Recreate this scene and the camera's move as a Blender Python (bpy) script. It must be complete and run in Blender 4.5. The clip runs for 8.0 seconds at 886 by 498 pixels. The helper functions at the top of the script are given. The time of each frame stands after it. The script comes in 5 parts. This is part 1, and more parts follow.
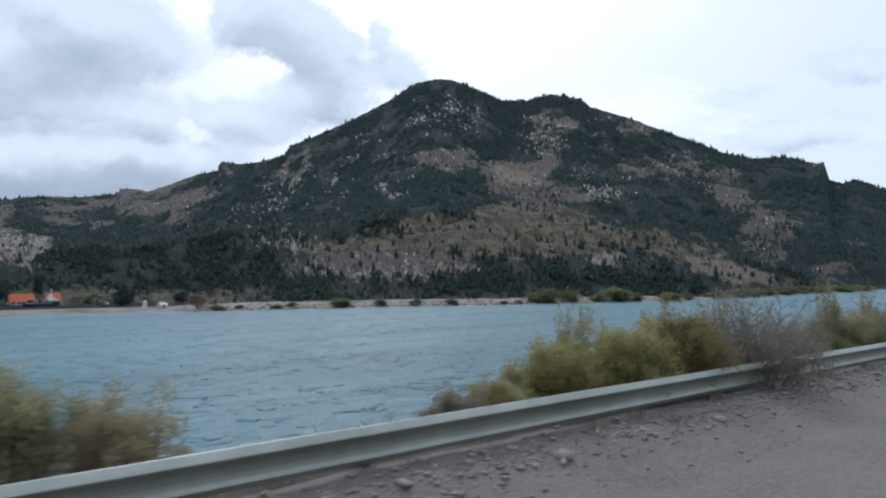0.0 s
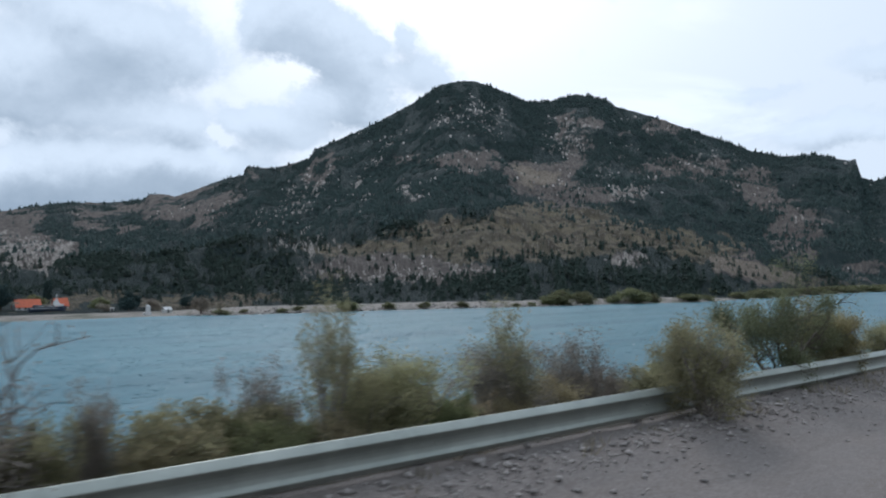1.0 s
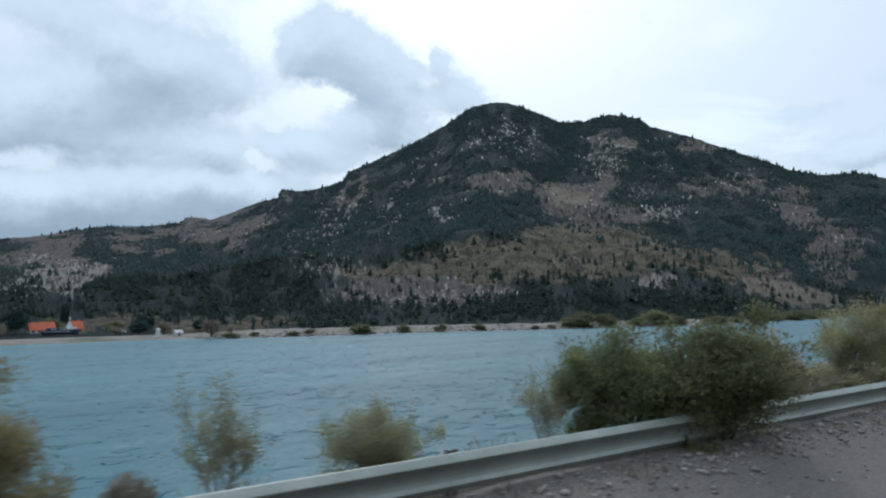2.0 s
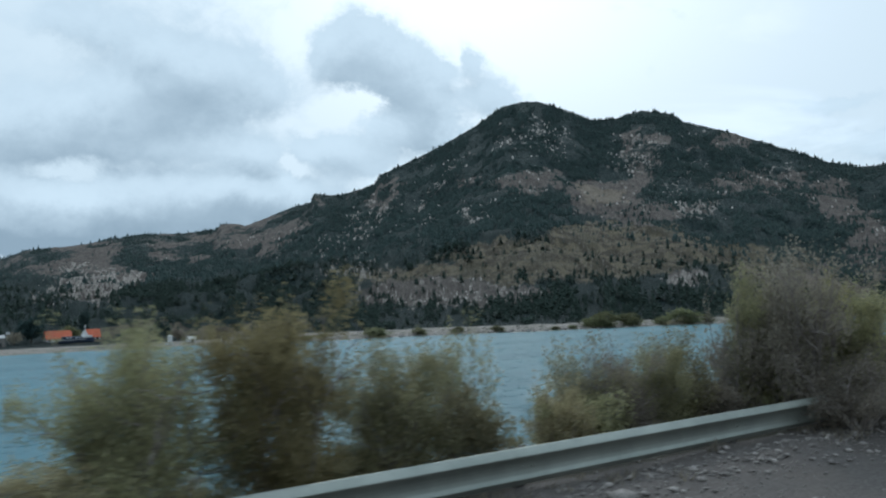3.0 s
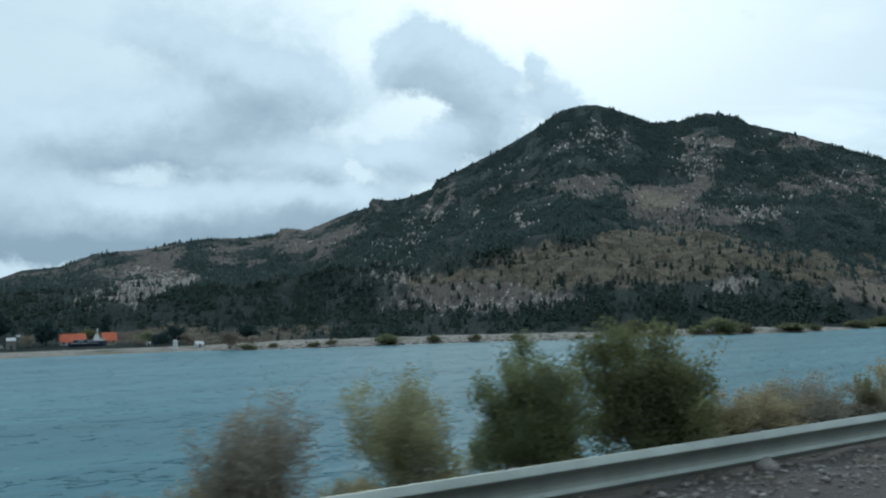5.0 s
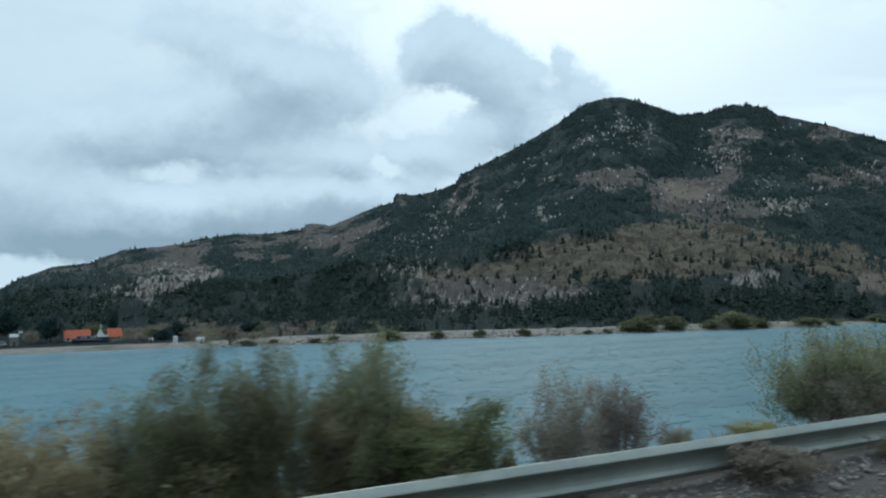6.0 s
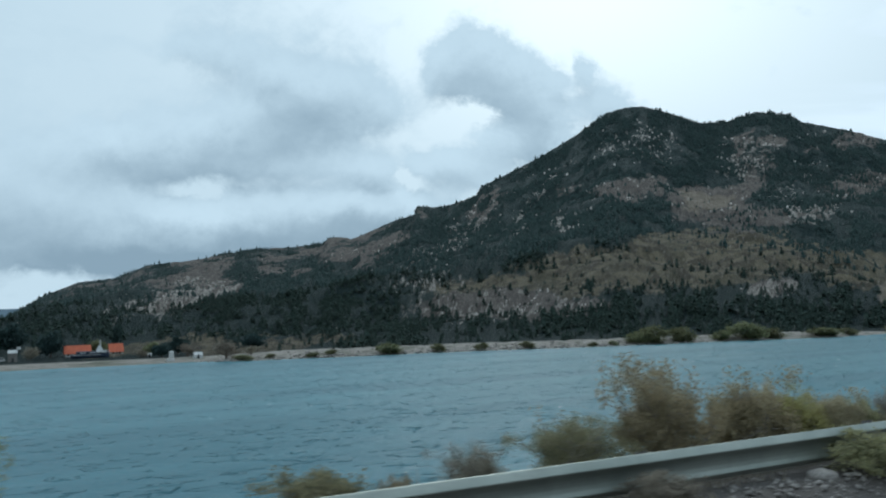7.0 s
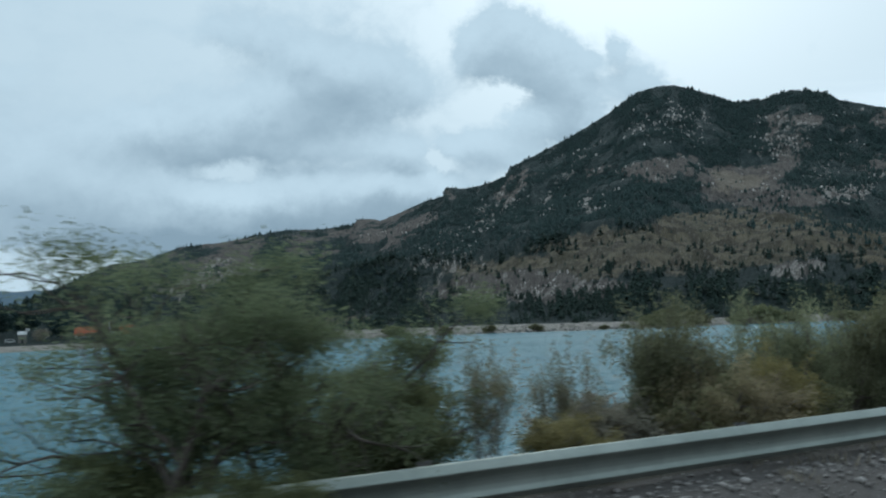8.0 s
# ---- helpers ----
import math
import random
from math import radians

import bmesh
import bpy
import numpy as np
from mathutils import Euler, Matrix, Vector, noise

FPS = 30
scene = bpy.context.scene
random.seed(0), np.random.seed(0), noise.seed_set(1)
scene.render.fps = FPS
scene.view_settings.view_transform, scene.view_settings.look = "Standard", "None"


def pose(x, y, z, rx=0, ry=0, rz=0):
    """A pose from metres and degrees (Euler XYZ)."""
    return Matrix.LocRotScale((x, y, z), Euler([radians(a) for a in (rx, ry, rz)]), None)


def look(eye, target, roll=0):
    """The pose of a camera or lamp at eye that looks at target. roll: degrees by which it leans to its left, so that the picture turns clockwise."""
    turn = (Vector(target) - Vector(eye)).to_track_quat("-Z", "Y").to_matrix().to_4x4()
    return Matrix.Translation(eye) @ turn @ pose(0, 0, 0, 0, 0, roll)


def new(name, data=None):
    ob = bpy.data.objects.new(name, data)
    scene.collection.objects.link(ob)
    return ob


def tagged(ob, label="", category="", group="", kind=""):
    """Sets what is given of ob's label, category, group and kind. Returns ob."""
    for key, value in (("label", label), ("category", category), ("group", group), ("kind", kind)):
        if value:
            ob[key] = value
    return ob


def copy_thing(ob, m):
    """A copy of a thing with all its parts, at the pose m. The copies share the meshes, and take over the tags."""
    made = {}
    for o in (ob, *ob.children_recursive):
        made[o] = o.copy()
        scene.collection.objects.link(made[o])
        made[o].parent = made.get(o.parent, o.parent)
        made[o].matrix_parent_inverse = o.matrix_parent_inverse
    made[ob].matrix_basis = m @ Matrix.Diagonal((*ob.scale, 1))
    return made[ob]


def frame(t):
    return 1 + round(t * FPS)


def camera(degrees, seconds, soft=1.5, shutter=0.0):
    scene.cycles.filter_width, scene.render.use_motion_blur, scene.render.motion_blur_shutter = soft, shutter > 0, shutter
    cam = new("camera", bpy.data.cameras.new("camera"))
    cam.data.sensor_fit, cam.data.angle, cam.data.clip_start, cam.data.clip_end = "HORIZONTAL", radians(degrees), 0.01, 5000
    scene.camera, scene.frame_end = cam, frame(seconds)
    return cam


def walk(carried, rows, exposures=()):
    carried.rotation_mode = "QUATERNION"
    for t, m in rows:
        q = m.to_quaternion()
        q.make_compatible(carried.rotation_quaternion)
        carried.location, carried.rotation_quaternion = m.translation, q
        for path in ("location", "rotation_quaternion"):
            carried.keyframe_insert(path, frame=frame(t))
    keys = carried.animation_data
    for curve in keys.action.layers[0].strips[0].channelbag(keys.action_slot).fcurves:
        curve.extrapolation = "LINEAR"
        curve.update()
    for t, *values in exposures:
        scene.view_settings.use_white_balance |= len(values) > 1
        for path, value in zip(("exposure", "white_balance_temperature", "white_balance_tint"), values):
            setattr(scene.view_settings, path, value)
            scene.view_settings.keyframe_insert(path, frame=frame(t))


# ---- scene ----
cam = camera(56.91, 8.0, soft=2.1, shutter=0.12)
PATH = [
    (0.0, pose(0.000, 0.026, 2.243, 91.846, -0.100, -43.951)),
    (0.5, pose(7.327, 0.002, 2.250, 92.503, -0.843, -43.987)),
    (1.0, pose(14.913, 0.029, 2.257, 92.003, 0.304, -42.016)),
    (1.5, pose(22.729, 0.009, 2.279, 93.025, 0.391, -40.782)),
    (3.0, pose(45.061, 0.020, 2.282, 93.691, 1.412, -36.975)),
    (3.5, pose(53.039, 0.010, 2.283, 93.602, 1.667, -35.976)),
    (4.0, pose(60.699, 0.009, 2.273, 93.106, 1.734, -34.604)),
    (4.5, pose(68.637, 0.010, 2.278, 93.964, 1.220, -33.411)),
    (6.0, pose(91.184, 0.005, 2.306, 93.807, 1.063, -30.707)),
    (6.5, pose(98.373, -0.032, 2.260, 93.944, 1.122, -29.302)),
    (7.0, pose(105.901, -0.058, 2.198, 94.699, 1.505, -28.980)),
    (7.5, pose(112.958, -0.010, 2.210, 94.352, 1.860, -28.423)),
    (8.0, pose(120.194, -0.019, 2.166, 93.464, 1.444, -26.785)),
]
walk(cam, PATH, exposures=[(0.0, 0.08, 6100, 15), (1.5, -0.04, 6000, 11), (3.0, -0.10, 5880, 4), (4.5, -0.13, 5850, 0), (6.5, -0.17, 5800, 0), (8.0, -0.28, 5800, 0)])

EYE = (60.0, 0.0)   # middle of the drive

# ---- sky and sun ----
SUN_AZ, SUN_EL = 40.0, 38.0     # degrees from +y towards +x; above the horizon
WATER = -16.5


class Nodes:
    """Short calls for building node trees."""

    def __init__(self, tree):
        self.t = tree
        tree.nodes.clear()

    def n(self, kind, op="", **ins):
        node = self.t.nodes.new(kind)
        if kind in ("ShaderNodeMath", "ShaderNodeVectorMath"):
            node.operation = op
        elif kind == "ShaderNodeMix":
            node.data_type = op
        elif kind == "ShaderNodeMapRange":
            node.interpolation_type = op
        elif kind == "ShaderNodeAttribute":
            node.attribute_name = op
        for k, v in ins.items():
            key = int(k[1:]) if k[0] == "i" and k[1:].isdigit() else k.replace("_", " ")
            self.put(node.inputs[key], v)
        return node

    def put(self, socket, v):
        if isinstance(v, bpy.types.NodeSocket):
            self.t.links.new(v, socket)
        elif isinstance(v, bpy.types.Node):
            self.t.links.new(v.outputs[0], socket)
        else:
            socket.default_value = v

    def m(self, op, a, b=0.0, c=0.0):
        return self.n("ShaderNodeMath", op, i0=a, i1=b, i2=c).outputs[0]

    def mix(self, fac, a, b):
        return self.n("ShaderNodeMix", "RGBA", i0=fac, i6=a, i7=b).outputs[2]

    def ramp(self, v, lo, hi, a=0.0, b=1.0):
        return self.n("ShaderNodeMapRange", "SMOOTHSTEP", i0=v, i1=lo, i2=hi, i3=a, i4=b).outputs[0]

    def noise(self, vec, scale, detail=4.0, rough=0.55, distort=0.0, color=False):
        node = self.n("ShaderNodeTexNoise", Vector=vec, Scale=scale, Detail=detail, Roughness=rough, Distortion=distort)
        return node.outputs[1 if color else 0]

    def scaled(self, vec, sx, sy, sz):
        return self.n("ShaderNodeVectorMath", "MULTIPLY", i0=vec, i1=(sx, sy, sz)).outputs[0]


def make_world():
    world = bpy.data.worlds.new("sky")
    scene.world = world
    world.use_nodes = True
    g = Nodes(world.node_tree)
    d = g.n("ShaderNodeTexCoord").outputs["Generated"]
    xyz = g.n("ShaderNodeSeparateXYZ", i0=d)
    az = g.m("MULTIPLY", g.m("ARCTAN2", xyz.outputs[0], xyz.outputs[1]), 57.2958)
    el = g.m("MULTIPLY", g.m("ARCSINE", xyz.outputs[2]), 57.2958)

    def density(up):
        """How thick the cloud is, at that many degrees above the direction looked in."""
        e = g.m("ADD", el, up)
        ang = g.n("ShaderNodeCombineXYZ", i0=az, i1=e, i2=0.0).outputs[0]
        # ragged cloud edges: the angles are pushed about by two scales of noise
        w1 = g.n("ShaderNodeSeparateXYZ", i0=g.noise(ang, 0.16, 6, 0.62, 0.4, True))
        w2 = g.n("ShaderNodeSeparateXYZ", i0=g.noise(ang, 0.6, 5, 0.65, 0.0, True))
        wa = g.m("ADD", az, g.m("ADD", g.m("MULTIPLY_ADD", w1.outputs[0], 4.5, -2.25), g.m("MULTIPLY_ADD", w2.outputs[0], 2.2, -1.1)))
        we = g.m("ADD", e, g.m("ADD", g.m("MULTIPLY_ADD", w1.outputs[1], 3.0, -1.5), g.m("MULTIPLY_ADD", w2.outputs[1], 1.6, -0.8)))
        total = g.ramp(az, 44.0, 24.0, 0.0, 0.16)
        for a, b, wid, hei, amount in CLOUDS:
            p = g.m("POWER", g.m("DIVIDE", g.m("SUBTRACT", wa, a), wid), 2.0)
            q = g.m("POWER", g.m("DIVIDE", g.m("SUBTRACT", we, b), hei), 2.0)
            total = g.m("MULTIPLY_ADD", g.m("EXPONENT", g.m("MULTIPLY", g.m("ADD", p, q), -1.0)), amount * 1.4, total)
        low = g.noise(g.scaled(ang, 0.6, 1.0, 1.0), 0.15, 7, 0.6, 0.6)
        fine = g.noise(g.scaled(ang, 0.75, 1.0, 1.0), 0.5, 7, 0.62, 0.3)
        return g.m("ADD", total, g.m("ADD", g.m("MULTIPLY_ADD", low, 1.25, -0.625), g.m("MULTIPLY_ADD", fine, 0.8, -0.40))), ang

    grey, ang = density(0.0)
    above, _ = density(1.4)
    mask = g.ramp(grey, 0.12, 0.70)
    # a white veil, brightest round the hidden sun
    sa, se = g.m("SUBTRACT", az, SUN_AZ), g.m("SUBTRACT", el, 24.0)
    halo = g.m("EXPONENT", g.m("MULTIPLY", g.m("ADD", g.m("POWER", g.m("DIVIDE", sa, 20.0), 2.0), g.m("POWER", g.m("DIVIDE", se, 13.0), 2.0)), -1.0))
    veil = g.mix(halo, (0.72, 0.82, 0.90, 1), (1.25, 1.28, 1.30, 1))
    lit = g.m("ADD", g.m("MULTIPLY", g.m("SUBTRACT", grey, above), 0.34), g.ramp(grey, 0.3, 2.6, 0.62, 0.28))
    lit = g.m("SUBTRACT", lit, g.ramp(el, 9.0, 3.5, 0.0, 0.30))   # the far deck is seen edge on
    cloud = g.mix(g.ramp(lit, -0.18, 0.98), (0.335, 0.425, 0.51, 1), (0.74, 0.85, 0.94, 1))
    cover = g.mix(mask, veil, cloud)
    tex = g.n("ShaderNodeTexSky")
    tex.sky_type, tex.sun_disc, tex.dust_density = "NISHITA", False, 1.5
    tex.sun_elevation, tex.sun_rotation = radians(SUN_EL), radians(SUN_AZ)
    sky = tex.outputs[0]
    blue = g.n("ShaderNodeVectorMath", "SCALE", i0=sky, Scale=0.12).outputs[0]
    gap = g.m("MULTIPLY", g.ramp(g.noise(g.scaled(ang, 0.5, 1.6, 1.0), 0.12, 5, 0.55, 0.5), 0.50, 0.66), g.ramp(az, 48.0, 60.0))
    final = g.mix(g.m("MULTIPLY", gap, 0.55), cover, blue)
    bg = g.n("ShaderNodeBackground", Color=final, Strength=1.0)
    g.n("ShaderNodeOutputWorld", Surface=bg.outputs[0])


# cloud heaps: azimuth, height, half width and half height in degrees, weight
CLOUDS = [(20.6, 15.0, 4.2, 2.3, 1.5), (14.5, 12.6, 5.5, 1.9, 1.2), (8.0, 11.6, 4.5, 1.5, 0.95), (16.0, 10.7, 8.5, 0.9, 0.55), (23.8, 10.2, 1.7, 0.7, 0.75), (17.8, 17.0, 2.4, 1.1, 0.55), (13.0, 18.2, 3.0, 1.2, 0.6),
          (14.0, 6.6, 12.0, 1.8, 1.65), (23.6, 8.0, 4.0, 0.9, 0.85), (9.0, 5.0, 8.0, 1.1, 1.25), (1.0, 8.5, 6.0, 2.4, 0.6), (-14.0, 10.0, 12.0, 6.0, 0.7), (12.2, 8.7, 2.6, 0.45, -0.4), (26.4, 10.0, 1.0, 1.0, -0.5), (4.5, 4.2, 3.0, 0.4, -0.2)]
CLOUDS += [(31.6, 17.9, 2.5, 1.5, 0.85), (29.6, 16.6, 1.6, 1.2, 0.6), (33.6, 16.4, 2.4, 1.5, 0.85), (35.7, 14.6, 1.9, 2.2, 0.9), (36.9, 12.6, 1.8, 1.9, 0.75), (34.0, 12.0, 2.6, 1.4, 0.75), (29.4, 11.2, 2.6, 0.9, 0.75),
           (31.8, 9.8, 3.0, 0.9, 0.6), (31.4, 14.0, 1.1, 0.7, -0.4), (39.7, 16.8, 0.8, 1.1, 0.55), (38.0, 15.9, 0.9, 0.6, 0.4), (41.4, 14.2, 2.1, 1.5, 0.6), (68.5, 9.2, 4.0, 1.0, 0.95), (71.5, 13.2, 3.0, 1.0, 0.85), (63.0, 11.6, 3.0, 0.5, 0.6)]
make_world()
sun = new("sun", bpy.data.lights.new("sun", "SUN"))
sun.data.energy, sun.data.angle, sun.data.color = 0.9, radians(14), (1.0, 0.96, 0.9)
sa, se = radians(SUN_AZ), radians(SUN_EL)
sun.matrix_world = look((1000 * math.sin(sa) * math.cos(se), 1000 * math.cos(sa) * math.cos(se), 1000 * math.sin(se)), (0, 0, 0))


# ---- materials ----
def material(name, build, rough=0.8):
    mat = bpy.data.materials.new(name)
    mat.use_nodes = True
    g = Nodes(mat.node_tree)
    out = g.n("ShaderNodeOutputMaterial")
    b = g.n("ShaderNodeBsdfPrincipled", Roughness=rough)
    g.t.links.new(b.outputs[0], out.inputs[0])
    build(g, b, out)
    return mat


def pos(g):
    return g.n("ShaderNodeNewGeometry").outputs["Position"]


def bump(g, b, height, strength=0.5, dist=0.02):
    g.put(b.inputs["Normal"], g.n("ShaderNodeBump", Strength=strength, Distance=dist, Height=height).outputs[0])


def gravel_mat(g, b, out):
    p = pos(g)
    big, mid, fine = g.noise(p, 0.35, 4), g.noise(g.scaled(p, 0.4, 1, 1), 2.2, 5, 0.6), g.noise(p, 45, 5, 0.7)
    vor = g.n("ShaderNodeTexVoronoi", Vector=p, Scale=32.0)
    c = g.mix(g.ramp(big, 0.3, 0.7), (0.108, 0.092, 0.083, 1), (0.158, 0.136, 0.123, 1))
    c = g.mix(g.ramp(mid, 0.35, 0.75), c, (0.150, 0.124, 0.108, 1))
    stone = g.n("ShaderNodeSeparateXYZ", i0=vor.outputs["Color"]).outputs[0]
    c = g.mix(g.m("MULTIPLY", g.ramp(stone, 0.2, 1.0), 0.5), c, (0.25, 0.225, 0.208, 1))
    c = g.mix(g.m("MULTIPLY", g.ramp(fine, 0.5, 0.8), 0.6), c, (0.11, 0.10, 0.095, 1))
    # darker gravel further along the road
    darken = g.ramp(g.m("ADD", g.n("ShaderNodeSeparateXYZ", i0=p).outputs[0], g.m("MULTIPLY", big, 20.0)), 42.0, 74.0, 1.0, 0.52)
    c = g.n("ShaderNodeHueSaturation", Color=c, Value=darken).outputs[0]
    g.put(b.inputs["Base Color"], c)
    bump(g, b, g.m("ADD", g.m("MULTIPLY", vor.outputs["Distance"], -0.7), fine), 0.45, 0.02)


def soil_mat(g, b, out):
    p = pos(g)
    big, mid, fine = g.noise(p, 0.12, 4), g.noise(p, 1.6, 5, 0.65), g.noise(p, 30, 4, 0.7)
    c = g.mix(g.ramp(big, 0.35, 0.65), (0.085, 0.072, 0.058, 1), (0.066, 0.060, 0.042, 1))
    c = g.mix(g.ramp(mid, 0.4, 0.75), c, (0.125, 0.108, 0.090, 1))
    c = g.mix(g.m("MULTIPLY", g.ramp(fine, 0.5, 0.75), 0.5), c, (0.05, 0.046, 0.035, 1))
    g.put(b.inputs["Base Color"], c)
    bump(g, b, g.m("ADD", mid, fine), 0.8, 0.05)


def water_mat(g, b, out):
    p = pos(g)
    swell = g.noise(g.scaled(p, 0.30, 1.0, 1), 0.10, 4, 0.55, 0.4)
    chop = g.noise(g.scaled(p, 0.45, 1.0, 1), 0.7, 5, 0.6, 0.6)
    rip = g.noise(g.scaled(p, 0.6, 1.0, 1), 3.0, 4, 0.6, 0.3)
    streak = g.noise(g.scaled(p, 0.10, 1.0, 1), 0.035, 5, 0.6, 0.5)
    c = g.mix(g.ramp(streak, 0.3, 0.7), (0.058, 0.152, 0.186, 1), (0.092, 0.212, 0.250, 1))
    # a few breaking crests
    foam = g.m("MULTIPLY", g.ramp(g.noise(g.scaled(p, 0.45, 1.0, 1), 0.34, 3, 0.55, 0.4), 0.715, 0.75), g.ramp(streak, 0.42, 0.58))
    c = g.mix(g.m("MULTIPLY", foam, 0.85), c, (0.58, 0.68, 0.71, 1))
    g.put(b.inputs["Base Color"], c)
    g.put(b.inputs["Roughness"], 0.27)
    g.put(b.inputs["IOR"], 1.33)
    # sparse steep wavelets over a gentle chop
    gust = g.ramp(g.noise(g.scaled(p, 0.4, 1.0, 1), 0.03, 3, 0.5), 0.35, 0.65, 0.0, 0.06)
    fleck = g.m("ADD", g.noise(g.scaled(p, 0.55, 1.0, 1), 0.40, 2, 0.5, 0.3), gust)
    h = g.m("ADD", g.m("MULTIPLY", g.ramp(fleck, 0.63, 0.70), 2.4), g.m("MULTIPLY", swell, 1.0))
    h = g.m("ADD", h, g.m("ADD", g.m("MULTIPLY", chop, 0.5), g.m("MULTIPLY", rip, 0.05)))
    bump(g, b, h, 1.0, 1.0)
    # light scattered back by the silt in the water
    body = g.n("ShaderNodeBsdfDiffuse", Color=c)
    mx = g.n("ShaderNodeMixShader", i0=0.34, i1=b.outputs[0], i2=body.outputs[0])
    g.t.links.new(mx.outputs[0], out.inputs[0])


def slope_mat(g, b, out):
    w = g.n("ShaderNodeVectorMath", "SUBTRACT", i0=pos(g), i1=(EYE[0], EYE[1], 0.0)).outputs[0]
    xyz = g.n("ShaderNodeSeparateXYZ", i0=w)
    flat = g.n("ShaderNodeVectorMath", "LENGTH", i0=g.scaled(w, 1, 1, 0)).outputs["Value"]
    # gullies and screes run down the slope: noise drawn out along it
    p = g.n("ShaderNodeCombineXYZ", i0=g.m("MULTIPLY", g.m("ARCTAN2", xyz.outputs[0], xyz.outputs[1]), 2600.0), i1=g.m("MULTIPLY", flat, 0.34), i2=0.0).outputs[0]
    bare = g.n("ShaderNodeAttribute", "bare").outputs["Fac"]
    grass = g.n("ShaderNodeAttribute", "grass").outputs["Fac"]
    big = g.noise(p, 0.012, 6, 0.65, 0.5)
    mid = g.noise(p, 0.06, 6, 0.7)
    fine = g.noise(p, 0.3, 5, 0.7)
    bench = g.noise(g.scaled(p, 0.30, 1.7, 1), 0.055, 6, 0.68, 0.4)
    high = g.ramp(xyz.outputs[2], 60.0, 230.0)
    floor = g.mix(high, (0.028, 0.044, 0.041, 1), (0.045, 0.058, 0.056, 1))
    forest = g.mix(g.ramp(mid, 0.35, 0.68), (0.016, 0.031, 0.031, 1), floor)
    rock = g.mix(g.ramp(mid, 0.3, 0.7), (0.080, 0.068, 0.061, 1), (0.165, 0.142, 0.126, 1))
    rock = g.mix(g.ramp(fine, 0.48, 0.75), rock, (0.050, 0.048, 0.045, 1))
    rock = g.mix(g.ramp(fine, 0.42, 0.28), rock, (0.27, 0.24, 0.212, 1))
    dry = g.mix(g.ramp(bench, 0.42, 0.60), (0.070, 0.060, 0.044, 1), (0.185, 0.155, 0.105, 1))
    dry = g.mix(g.m("MULTIPLY", g.ramp(big, 0.45, 0.62), 0.6), dry, (0.100, 0.090, 0.060, 1))
    dry = g.mix(g.ramp(fine, 0.53, 0.70), dry, (0.035, 0.036, 0.028, 1))
    dry = g.mix(g.ramp(g.noise(p, 0.16, 5, 0.75), 0.56, 0.64), dry, (0.23, 0.205, 0.172, 1))
    wob = g.m("ADD", g.m("MULTIPLY_ADD", big, 0.5, -0.25), g.m("MULTIPLY_ADD", mid, 1.0, -0.5))
    c = g.mix(g.ramp(g.m("ADD", grass, wob), 0.35, 0.6), forest, dry)
    c = g.mix(g.ramp(g.m("ADD", bare, wob), 0.40, 0.62), c, rock)
    rich = g.n("ShaderNodeAttribute", "rich").outputs["Fac"]
    rib = g.noise(g.scaled(p, 1.0, 0.8, 1), 0.055, 6, 0.75, 0.6)
    pale = g.m("MULTIPLY", g.ramp(g.m("MULTIPLY_ADD", rich, 0.16, rib), 0.60, 0.655), g.ramp(rich, 0.05, 0.3))
    c = g.mix(pale, c, g.mix(g.ramp(fine, 0.35, 0.65), (0.13, 0.115, 0.10, 1), (0.44, 0.40, 0.36, 1)))
    scar = g.n("ShaderNodeAttribute", "scar").outputs["Fac"]
    c = g.mix(g.ramp(g.m("ADD", scar, g.m("MULTIPLY", wob, 0.6)), 0.35, 0.6), c, g.mix(g.ramp(mid, 0.3, 0.7), (0.15, 0.125, 0.10, 1), (0.25, 0.21, 0.165, 1)))
    g.put(b.inputs["Base Color"], c)
    g.put(b.inputs["Specular IOR Level"], 0.15)
    bump(g, b, g.m("ADD", g.m("MULTIPLY", mid, 2.0), fine), 0.9, 6.0)


def shingle_mat(g, b, out):
    p = pos(g)
    big, mid, fine = g.noise(g.scaled(p, 0.6, 1, 1), 0.05, 5, 0.65), g.noise(g.scaled(p, 0.5, 1, 2), 0.3, 5, 0.7), g.noise(p, 2.0, 4, 0.7)
    c = g.mix(g.ramp(fine, 0.3, 0.7), (0.15, 0.132, 0.115, 1), (0.36, 0.325, 0.285, 1))
    c = g.mix(g.ramp(mid, 0.5, 0.62), c, (0.085, 0.078, 0.055, 1))
    c = g.mix(g.ramp(big, 0.5, 0.68), c, (0.075, 0.08, 0.045, 1))
    g.put(b.inputs["Base Color"], c)
    bump(g, b, g.m("ADD", mid, fine), 0.8, 0.4)


